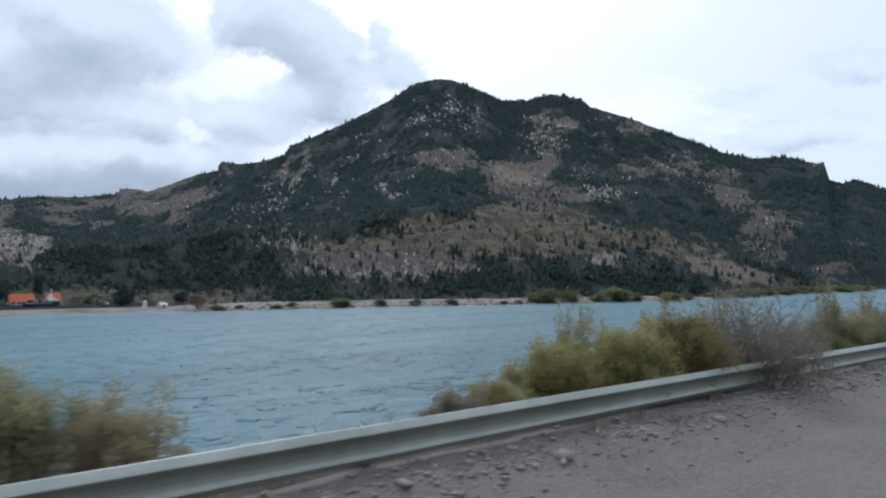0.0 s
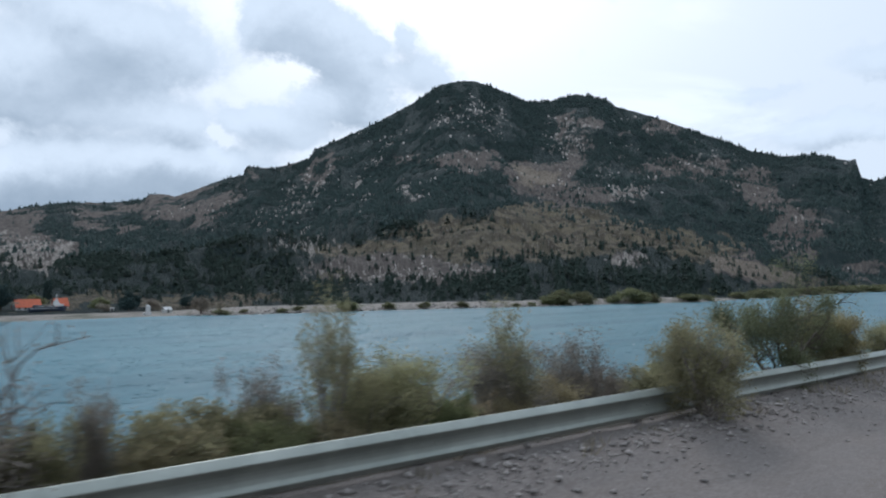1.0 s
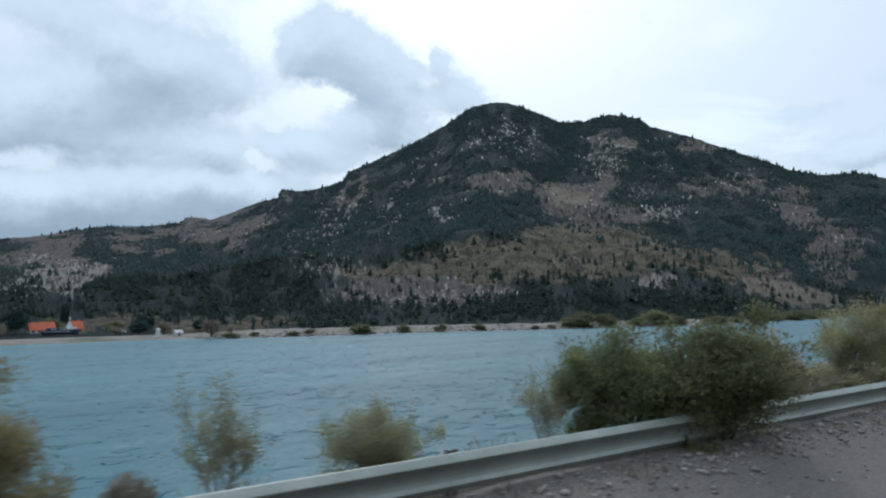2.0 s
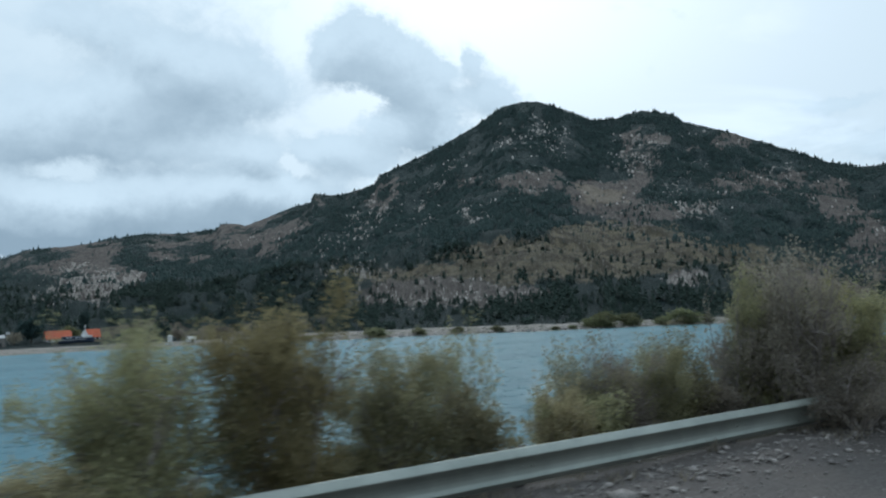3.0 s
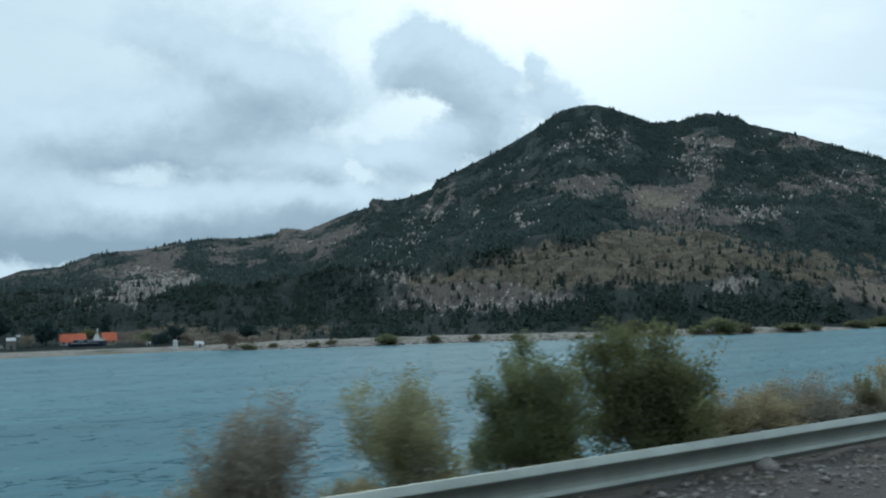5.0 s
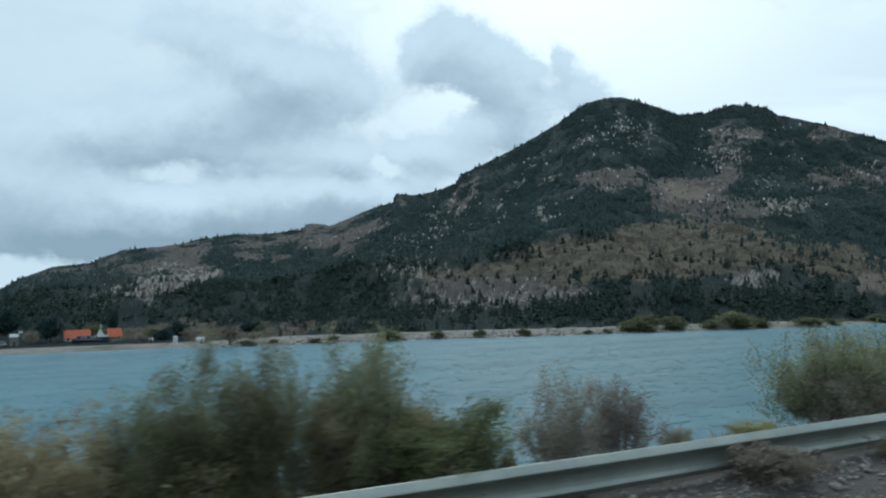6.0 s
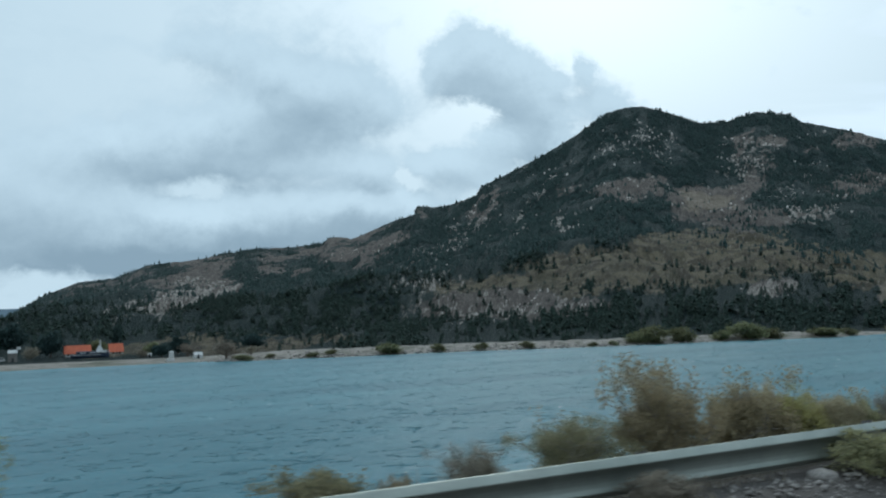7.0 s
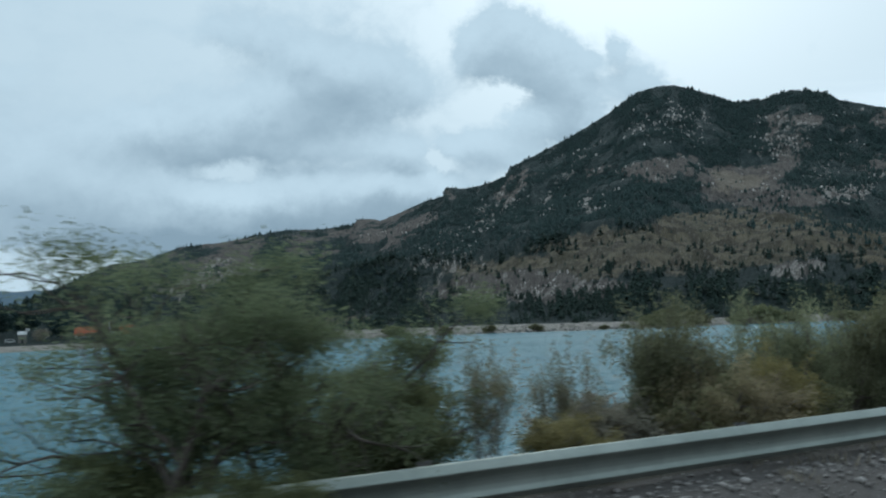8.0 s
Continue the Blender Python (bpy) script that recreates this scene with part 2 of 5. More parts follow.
def plain_mat(name, colors, scale, rough=0.8, metal=0.0, bumpy=0.3, dist=0.01, island=0.0, per_object=0.0):
    """Two colours mixed by noise at two scales, with islands or objects set apart a little."""
    def build(g, b, out):
        p = g.n("ShaderNodeTexCoord").outputs["Object"]
        a, f = g.noise(p, scale, 5, 0.6), g.noise(p, scale * 9, 4, 0.65)
        v = g.m("ADD", g.m("MULTIPLY", a, 0.65), g.m("MULTIPLY", f, 0.35))
        c = g.mix(g.ramp(v, 0.32, 0.68), (*colors[0], 1), (*colors[1], 1))
        if island or per_object:
            r = g.n("ShaderNodeNewGeometry").outputs["Random Per Island"] if island else g.n("ShaderNodeObjectInfo").outputs["Random"]
            k = max(island, per_object)
            c = g.n("ShaderNodeHueSaturation", Color=c, Value=g.m("MULTIPLY_ADD", r, 2 * k, 1 - k)).outputs[0]
        g.put(b.inputs["Base Color"], c)
        g.put(b.inputs["Metallic"], metal)
        g.put(b.inputs["Roughness"], g.m("MULTIPLY_ADD", f, 0.3, rough - 0.15))
        bump(g, b, f, bumpy, dist)
    return material(name, build)


def leaf_mat(name, lo, hi, through_amount=0.5):
    def build(g, b, out):
        geo, info = g.n("ShaderNodeNewGeometry"), g.n("ShaderNodeObjectInfo")
        blot = g.noise(g.n("ShaderNodeTexCoord").outputs["Object"], 2.5, 3)
        v = g.m("ADD", g.m("MULTIPLY", geo.outputs["Random Per Island"], 0.55), g.m("MULTIPLY", g.ramp(blot, 0.3, 0.7), 0.45))
        c = g.mix(v, (*lo, 1), (*hi, 1))
        c = g.n("ShaderNodeHueSaturation", Color=c, Hue=g.m("MULTIPLY_ADD", info.outputs["Random"], 0.03, 0.485), Value=g.m("MULTIPLY_ADD", info.outputs["Random"], 0.4, 0.8)).outputs[0]
        g.put(b.inputs["Base Color"], c)
        g.put(b.inputs["Specular IOR Level"], 0.2)
        tr = g.n("ShaderNodeBsdfTranslucent", Color=c)
        mx = g.n("ShaderNodeMixShader", i0=through_amount, i1=b.outputs[0], i2=tr.outputs[0])
        g.t.links.new(mx.outputs[0], out.inputs[0])
    return material(name, build, 0.75)


GRAVEL, SOIL = material("compact gravel", gravel_mat, 0.9), material("bank soil", soil_mat, 0.95)
WATERM, SLOPE = material("lake water", water_mat, 0.16), material("mountain slope", slope_mat, 0.95)
ZINC = plain_mat("weathered galvanised steel", ((0.285, 0.310, 0.278), (0.39, 0.412, 0.372)), 1.5, 0.48, 0.7, 0.06, 0.003)
POSTM = plain_mat("dull post steel", ((0.12, 0.11, 0.105), (0.24, 0.23, 0.22)), 6.0, 0.7, 0.4, 0.2, 0.003)
STONE = plain_mat("loose stone", ((0.15, 0.133, 0.121), (0.38, 0.348, 0.32)), 5.0, 0.9, 0, 0.5, 0.01, island=0.3)
ROCK = plain_mat("pale cliff rock", ((0.28, 0.25, 0.225), (0.58, 0.53, 0.48)), 0.05, 0.95, 0, 0.9, 2.0, island=0.3)
SHINGLE = material("pale shore shingle", shingle_mat, 0.95)
BARK = plain_mat("grey brown bark", ((0.07, 0.055, 0.045), (0.16, 0.13, 0.11)), 12.0, 0.9, 0, 0.6, 0.01)
TWIG = plain_mat("dry grey twigs", ((0.15, 0.128, 0.115), (0.30, 0.265, 0.24)), 9.0, 0.9, 0, 0.3, 0.01)
OLIVE = leaf_mat("olive scrub leaf", (0.156, 0.152, 0.088), (0.440, 0.411, 0.244), 0.6)
GREEN = leaf_mat("willow leaf", (0.112, 0.125, 0.074), (0.371, 0.371, 0.225), 0.6)
OCHRE = leaf_mat("ochre scrub leaf", (0.182, 0.163, 0.068), (0.451, 0.391, 0.182))
GREYLEAF = leaf_mat("grey dry leaf", (0.169, 0.151, 0.120), (0.404, 0.362, 0.287))
RUSTY = leaf_mat("seeded brown scrub leaf", (0.198, 0.165, 0.097), (0.543, 0.465, 0.295))
YELLOW = leaf_mat("yellowing willow leaf", (0.181, 0.166, 0.083), (0.449, 0.405, 0.210), 0.6)
WILLOW = leaf_mat("dark willow leaf", (0.090, 0.110, 0.062), (0.288, 0.312, 0.180), 0.55)
PUFF = leaf_mat("pale seeded leaf", (0.30, 0.27, 0.16), (0.62, 0.56, 0.38), 0.5)
DARKGREEN = leaf_mat("dark bush leaf", (0.080, 0.093, 0.048), (0.268, 0.278, 0.139), 0.6)
NEARNEEDLE = leaf_mat("conifer needles of the lower slope", (0.024, 0.042, 0.037), (0.060, 0.086, 0.066), 0.2)
NEEDLE = leaf_mat("dark conifer needles", (0.022, 0.043, 0.044), (0.052, 0.082, 0.074), 0.2)
SHOREGREEN = leaf_mat("shore willow leaf", (0.095, 0.105, 0.056), (0.25, 0.25, 0.13), 0.5)


# ---- mesh helpers ----
def np_mesh(name, V, F):
    """A mesh from an n x 3 and an m x k array."""
    V, F = np.asarray(V, np.float32), np.asarray(F, np.int32)
    me = bpy.data.meshes.new(name)
    me.vertices.add(len(V))
    me.vertices.foreach_set("co", V.ravel())
    k = F.shape[1]
    me.loops.add(F.size)
    me.loops.foreach_set("vertex_index", F.ravel())
    me.polygons.add(len(F))
    me.polygons.foreach_set("loop_start", np.arange(0, F.size, k, dtype=np.int32))
    me.polygons.foreach_set("loop_total", np.full(len(F), k, np.int32))
    me.update(calc_edges=True)
    me.validate()
    return me


def np_object(name, V, F, mat, parent=None, smooth=False, label=""):
    me = np_mesh(name, V, F)
    me.materials.append(mat)
    if smooth:
        me.polygons.foreach_set("use_smooth", np.ones(len(me.polygons), bool))
    ob = new(name, me)
    ob.parent = parent
    return tagged(ob, label)


def part(name, bm, mat, parent, label=""):
    me = bpy.data.meshes.new(name)
    bm.to_mesh(me)
    bm.free()
    me.materials.append(mat)
    ob = new(name, me)
    ob.parent = parent
    return tagged(ob, label)


def empty(name, m, label, category, group=""):
    ob = new(name)
    ob.empty_display_size = 0.2
    ob.matrix_basis = m
    return tagged(ob, label, category, group)


def box(bm, x0, x1, y0, y1, z0, z1, bevel=0.0):
    made = bmesh.ops.create_cube(bm, size=1.0, matrix=Matrix.LocRotScale(((x0 + x1) / 2, (y0 + y1) / 2, (z0 + z1) / 2), None, (x1 - x0, y1 - y0, z1 - z0)))
    if bevel:
        edges = list({e for v in made["verts"] for e in v.link_edges})
        bmesh.ops.bevel(bm, geom=edges, offset=bevel, segments=2, affect="EDGES")
    return bm


def scatter(tv, tf, places, sizes, turns, lean=None):
    """Joins copies of a template: places n x 3, sizes n x 3, turns n."""
    tv, tf = np.asarray(tv, float), np.asarray(tf)
    c, s = np.cos(turns)[:, None], np.sin(turns)[:, None]
    p = tv[None] * sizes[:, None, :]
    x = p[..., 0] * c - p[..., 1] * s
    y = p[..., 0] * s + p[..., 1] * c
    V = np.stack([x, y, p[..., 2]], -1) + places[:, None, :]
    F = tf[None] + (np.arange(len(places)) * len(tv))[:, None, None]
    return V.reshape(-1, 3), F.reshape(-1, tf.shape[1])


def fbm(x, y, scale, octaves=4, seed=0.0):
    """Smooth value noise on arrays."""
    out, amp, tot = np.zeros(np.broadcast(x, y).shape), 1.0, 0.0
    for o in range(octaves):
        u, v = x / scale * 2 ** o + seed * 17.3 + o * 5.1, y / scale * 2 ** o + seed * 9.7 + o * 3.7
        iu, iv = np.floor(u), np.floor(v)
        fu, fv = u - iu, v - iv
        fu, fv = fu * fu * (3 - 2 * fu), fv * fv * (3 - 2 * fv)

        def h(a, b):
            q = np.sin(a * 127.1 + b * 311.7 + seed * 74.7) * 43758.5453
            return q - np.floor(q)
        out += amp * ((h(iu, iv) * (1 - fu) + h(iu + 1, iv) * fu) * (1 - fv) + (h(iu, iv + 1) * (1 - fu) + h(iu + 1, iv + 1) * fu) * fv)
        tot += amp
        amp *= 0.5
    return out / tot


def grid_faces(nu, nv):
    i, j = np.meshgrid(np.arange(nu - 1), np.arange(nv - 1), indexing="ij")
    a = (i * nv + j).ravel()
    return np.stack([a, a + nv, a + nv + 1, a + 1], 1)


# ---- ground, road, lake ----
RAIL_Y = 6.40


def ground_z(x, y):
    """Height of the land on the road's side: bank, verge, road bed, and unseen land behind, its rise made up to temper
    the light on the rail.
    """
    prof_y = [-4500, -900, -250, -55, -9, -6.5, -5.5, 4.4, 5.2, 5.9, 7.2, 8.2, 12.0, 36.0, 60.0, 5000]
    prof_z = [420, 150, 40, 8.0, 0.2, -0.15, -0.02, -0.02, 0.12, 0.30, 0.32, 0.05, -2.2, -17.0, -21.0, -21.0]
    z = np.interp(y, prof_y, prof_z)
    rough = np.clip((np.abs(y) - 4.6) / 1.2, 0, 1)
    z = z + rough * (fbm(x, y, 0.9, 3, 1.0) - 0.5) * 0.08 + (fbm(x, y, 7.0, 3, 2.0) - 0.5) * 0.9 * np.clip((y - 8.5) / 5, 0, 1)
    return z + (fbm(x, y, 300.0, 4, 3.0) - 0.5) * 90 * np.clip((-y - 60) / 500, 0, 1)


gx = np.unique(np.concatenate([np.linspace(-4500, -300, 22), np.linspace(-300, -12, 30), np.arange(-12, 128, 0.35), np.linspace(128, 400, 40), np.linspace(400, 4500, 22)]))
gy = np.unique(np.concatenate([np.linspace(-4500, -60, 24), np.linspace(-60, -8, 26), [-6.5, -6, -5, -4, -3, -2, -1, 0, 1, 2, 3], np.arange(3.5, 10, 0.2), np.arange(10, 42, 1.5), [45, 60, 150, 320, 560]]))
GX, GY = np.meshgrid(gx, gy, indexing="ij")
ground = np_object("ground", np.stack([GX, GY, ground_z(GX, GY)], -1).reshape(-1, 3), grid_faces(len(gx), len(gy)), SOIL, smooth=True)
ground.data.materials.append(GRAVEL)
near_road = np.repeat((((gy[:-1] + gy[1:]) / 2 > -7.5) & ((gy[:-1] + gy[1:]) / 2 < 6.55))[None], len(gx) - 1, 0).ravel()
ground.data.polygons.foreach_set("material_index", near_road.astype(np.int32))
tagged(ground, "stony brown verge and bank falling to the lake", "ground", kind="structure")

rx = np.unique(np.concatenate([np.linspace(-4400, -200, 30), np.linspace(-200, -12, 40), np.arange(-12, 128, 0.3), np.linspace(128, 4400, 60)]))
ry = np.concatenate([[-5.9], np.linspace(-5.2, 3.6, 12), np.arange(3.75, 5.6, 0.15)])
RX, RY = np.meshgrid(rx, ry, indexing="ij")
edge = np.clip((RY - 3.9) / 1.4, 0, 1)
RZ = 0.05 - 0.008 * np.abs(RY) + edge * ((fbm(RX, RY, 0.8, 3, 6.0) - 0.5) * 0.035 + 0.015) + (fbm(RX, RY, 2.5, 3, 5.0) - 0.5) * 0.02
RZ[:, 0] = -0.25
RZ[:, -4:] -= np.array([0.02, 0.05, 0.12, 0.3])
road = np_object("road", np.stack([RX, RY, RZ], -1).reshape(-1, 3), grid_faces(len(rx), len(ry)), GRAVEL, smooth=True)
tagged(road, "worn grey compact gravel road with loose edge", "road", kind="structure")


SHORE_X = [-4000, -100, 100, 180, 290, 380, 480, 560, 650, 760, 1100, 4000]
SHORE_Y = [420, 402, 395, 390, 376, 354, 331, 315, 321, 337, 374, 420]


def shore_y(x):
    """The far waterline."""
    x = np.asarray(x, float)
    near = sum(np.interp(x + k, SHORE_X, SHORE_Y) for k in (-36, -18, 0, 18, 36)) / 5
    return near + 2.5 * np.sin(x / 23.0) + 1.2 * np.sin(x / 9.0)


wx = np.linspace(-4500, 4500, 120)
wy = np.array([20.0, 60, 120, 200, 280, 520])
WX, WY = np.meshgrid(wx, wy, indexing="ij")
water = np_object("water", np.stack([WX, WY, np.full_like(WX, WATER)], -1).reshape(-1, 3), grid_faces(len(wx), len(wy)), WATERM)
tagged(water, "choppy teal blue glacial lake water", "water", kind="structure")

# ---- far side: mountain ----
# skyline: azimuth in degrees from +y towards +x, and height in metres
RIDGE = [(-30, -8), (0.3, -8), (1.06, 7), (2.01, 64), (3.63, 151), (5.63, 216), (7.87, 237), (9.75, 302), (12.74, 324), (16.5, 376), (18.81, 387), (21.33, 406), (21.71, 433), (22.67, 427), (23.25, 411), (26.37, 478), (27.71, 492), (27.88, 529), (29.68, 516), (32.14, 552), (32.55, 592), (36.79, 713), (39.62, 806), (41.43, 883), (43.79, 904), (45.53, 881), (47.55, 836), (49.16, 849), (50.96, 897), (53.04, 865), (53.71, 818), (56.6, 742), (59.6, 645), (62.53, 558), (64.31, 526), (66.74, 519), (68.25, 486), (68.68, 494), (69.0, 418), (69.72, 399), (70.53, 412), (72.15, 359), (76, 280), (80, 220)]
FAR = [(-30, 3900), (-4, 4200), (2, 4300), (8, 4450), (21, 4400), (28, 3950), (33, 3750), (43, 3670), (51, 4000), (60, 3850), (80, 3800)]


def shore_r(az):
    r = 357.0 / np.cos(az)
    for _ in range(6):
        r = 0.5 * r + 0.5 * shore_y(EYE[0] + r * np.sin(az)) / np.cos(az)
    return r


def slope_z(azd, s):
    """Height of the far land at an azimuth (degrees), and a part s of the way from waterline to skyline."""
    H = np.interp(azd, *zip(*RIDGE))
    lift = np.where(s < 1, 0.5 * s + 0.5 * s ** 3, 1 - (s - 1) * 1.4)
    z = WATER - 0.5 + (H - WATER + 0.5) * lift
    return z


def slope_point(azd, s):
    az = np.radians(azd)
    r0, r1 = shore_r(az), np.interp(azd, *zip(*FAR))
    r = r0 + (r1 - r0) * s
    x, y = EYE[0] + r * np.sin(az), EYE[1] + r * np.cos(az)
    z = slope_z(azd, s)
    # a flat shelf of shingle along the water
    d = r - r0
    bank = np.clip((x - 205) / 40, 0, 1) * np.clip((620 - x) / 60, 0, 1)
    shelf = WATER - 0.4 + np.minimum(np.maximum(d, -60) * (0.035 + 0.16 * bank), 1.6 + 1.6 * bank) + np.clip(d, 0, 10) * 0.12 * bank * (fbm(x, y, 9.0, 3, 14.0) - 0.4)
    k = np.clip((d - 25) / 160.0, 0, 1)
    k = k * k * (3 - 2 * k)
    relief = np.clip(s * 6, 0, 1) * np.clip((1.02 - s) * 5, 0.06, 1)
    hz = np.clip((np.interp(azd, *zip(*RIDGE)) + 10) / 250, 0.1, 1)
    z = z + relief * hz * ((fbm(x, y, 420, 5, 4.0) - 0.5) * 120 + (fbm(x, y, 60, 4, 8.0) - 0.5) * 26)
    z = z + hz * np.clip(s * 8, 0, 1) * (np.abs(fbm(x, y, 30, 3, 9.0) - 0.5)) * 14
    return x, y, shelf * (1 - k) + z * k


# patches of the far slope: azimuth, height angle, half width, half height, tilt in degrees, weight
BARE = [(48.4, 7.0, 3.0, 1.25, 0, 1.0), (50.5, 8.7, 1.0, 1.5, -12, 0.62), (50.1, 10.3, 0.5, 0.7, -15, 0.9), (51.5, 10.4, 0.6, 0.5, 0, 0.9), (50.5, 6.0, 3.0, 0.8, 0, 0.75), (54.1, 6.1, 1.6, 0.4, 0, 0.7), (42.3, 8.15, 3.0, 0.55, 0, 0.9)]
BARE += [(49.8, 11.1, 0.6, 0.35, 40, 0.8), (53.5, 10.0, 0.6, 0.25, 20, 0.8), (55.5, 10.2, 0.8, 0.5, 0, 0.8), (56.9, 10.1, 1.5, 0.35, -10, 0.6), (32.6, 7.4, 1.8, 0.40, 42, 0.8), (57.8, 7.2, 3.2, 0.9, 0, 0.65), (62.3, 5.9, 2.0, 1.2, -30, 0.65)]
BARE += [(65.0, 2.7, 1.9, 1.9, -25, 0.75), (59.5, 6.8, 2.5, 0.6, 0, 0.4), (61.5, 0.45, 2.7, 0.8, -14, 1.2), (68.9, 0.1, 1.5, 0.6, 0, 0.6), (69.5, 2.2, 1.2, 0.4, -5, 0.7), (15.0, 2.4, 1.6, 0.7, -20, 1.0), (13.3, 1.5, 2.2, 0.9, 20, 0.7)]
BARE += [(18.4, 3.35, 1.6, 0.3, 0, 0.8), (22.5, 4.2, 1.5, 0.6, 20, 0.7), (25.4, 4.9, 2.0, 0.7, 25, 0.6), (35.0, 0.6, 5.6, 1.0, 0, 0.8), (41.0, 0.4, 2.5, 0.7, 0, 0.7), (52.7, 1.1, 1.4, 0.7, 0, 0.7)]
GRASS = [(47.0, 2.9, 10.5, 1.5, 0, 1.0), (48.0, 4.6, 5.0, 0.9, 0, 0.9), (57.5, 2.2, 4.5, 1.2, -10, 0.8), (36.5, 1.5, 6.0, 1.2, 0, 0.85), (19.0, -1.5, 9.0, 0.55, 0, 0.9), (65.0, -0.6, 4.4, 0.5, 0, 0.5)]
WOODED = [(49.8, -0.3, 8.0, 0.8, 0, 1.2), (38.0, 6.0, 7.0, 1.9, 0, 0.6), (24.0, 0.8, 9.0, 2.2, 0, 0.7), (46.0, 9.8, 3.2, 1.2, 0, 0.5), (57.0, 8.6, 4.0, 1.0, 0, 0.5), (59.0, 4.3, 3.0, 1.2, 0, 0.5)]
SCAR = [(61.6, 0.42, 2.9, 0.62, -14, 1.0), (60.2, 0.85, 1.3, 0.5, -20, 1.0), (48.0, 7.0, 2.3, 0.8, 0, 0.62)]
RICH = [(30.6, 5.4, 3.4, 0.55, 36, 1.0), (35.9, 6.2, 1.0, 0.9, 0, 1.0), (39.0, 6.0, 1.1, 0.6, 0, 0.9), (31.0, 2.2, 3.0, 0.9, 0, 0.5), (50.3, 9.8, 1.6, 1.2, 0, 0.45), (54.0, 6.1, 1.7, 0.5, 0, 0.9), (53.5, 8.0, 1.0, 1.2, 0, 0.4), (43.5, 11.0, 3.0, 1.2, 0, 0.35)]
RICH += [(37.5, 8.8, 2.0, 0.7, 45, 0.6), (52.7, 1.1, 1.3, 0.6, 0, 1.0), (13.5, 1.6, 2.6, 1.1, 15, 1.0), (36.0, 0.5, 6.0, 1.0, 0, 0.68), (59.0, 7.8, 1.0, 0.8, 0, 0.4), (10.2, 0.6, 0.6, 0.5, 0, 0.8)]


def down_slope(x, y):
    """Plan coordinates drawn out along the slope."""
    return np.arctan2(x - EYE[0], y - EYE[1]) * 2600.0, np.hypot(x - EYE[0], y - EYE[1]) * 0.34


def spot(azd, el, a, e, wa, we):
    return np.exp(-((azd - a) / wa) ** 2 - ((el - e) / we) ** 2)


def region(rows, azd, el):
    """Soft-edged tilted patches, the strongest at each place."""
    out = np.zeros(np.shape(azd))
    for a, e, wa, we, tilt, weight in rows:
        c, s = math.cos(radians(tilt)), math.sin(radians(tilt))
        u, v = ((azd - a) * c + (el - e) * s) / wa, ((el - e) * c - (azd - a) * s) / we
        k = np.clip((1.45 - np.hypot(u, v)) / 0.9, 0, 1)
        out = np.maximum(out, weight * k * k * (3 - 2 * k))
    return out


def ragged(azd, el, x, y):
    """The directions pushed about, so that patches have uneven outlines."""
    u, v = down_slope(x, y)
    return (azd + (fbm(u, v, 160, 5, 11.0) - 0.5) * 3.2 + (fbm(u, v, 30, 3, 16.0) - 0.5) * 1.4, el + (fbm(u, v, 120, 5, 12.0) - 0.5) * 1.5 + (fbm(u, v, 22, 3, 17.0) - 0.5) * 0.7)


def covers(azd, el, x, y):
    """How bare, how grassy and how wooded the far slope is, by direction and height above the eye's level."""
    u, v = down_slope(x, y)
    n1 = fbm(u, v, 150, 5, 11.0)
    a, e = ragged(azd, el, x, y)
    bare, grass, wood = (region(rows, a, e) for rows in (BARE, GRASS, WOODED))
    top = np.degrees(np.arctan2(np.interp(azd, *zip(*RIDGE)) - 2.3, np.interp(azd, *zip(*FAR)))) - el
    heath = 0.85 * np.clip((33 - azd) / 4, 0, 1) * np.exp(-(top / 1.3) ** 2) * np.clip(2.6 * fbm(u, v, 90, 3, 19.0) - 0.5, 0, 1) + 0.7 * spot(azd, top, 43.4, 0.0, 2.2, 0.35)
    grass = np.clip(grass + 0.45 * heath, 0, 1) * (1 - 0.7 * np.clip(bare, 0, 1)) * (1 - 0.8 * np.clip(wood - 0.6, 0, 1))
    hill = np.clip((29 - azd) / 5, 0, 1) * np.clip((el - 1.0) / 1.5, 0, 1) * np.clip(2.2 * fbm(u, v, 70, 4, 23.0) - 0.5, 0, 1)
    patchy = np.clip((n1 - 0.52) * 3.0, 0, 0.4)
    wooded = np.clip(0.86 + 0.5 * wood - 0.85 * bare - 0.76 * grass - 0.5 * heath - 1.2 * region(SCAR, a, e) - 0.45 * hill - patchy, 0.02, 1)
    bare = bare + 0.42 * heath + 0.36 * hill + 0.9 * patchy * np.clip((el - 1.0) / 3, 0, 1) * (1 - np.clip(wood, 0, 1))
    return np.clip(bare, 0, 1), np.clip(grass, 0, 1), np.clip(wooded, 0, 1)


def rock_rich(azd, el, x, y):
    """Where pale rock breaks through the wood."""
    a, e = ragged(azd, el, x, y)
    return np.clip(region(RICH, a, e) * (1 - 0.6 * np.clip(region(GRASS, a, e), 0, 1)), 0, 1)


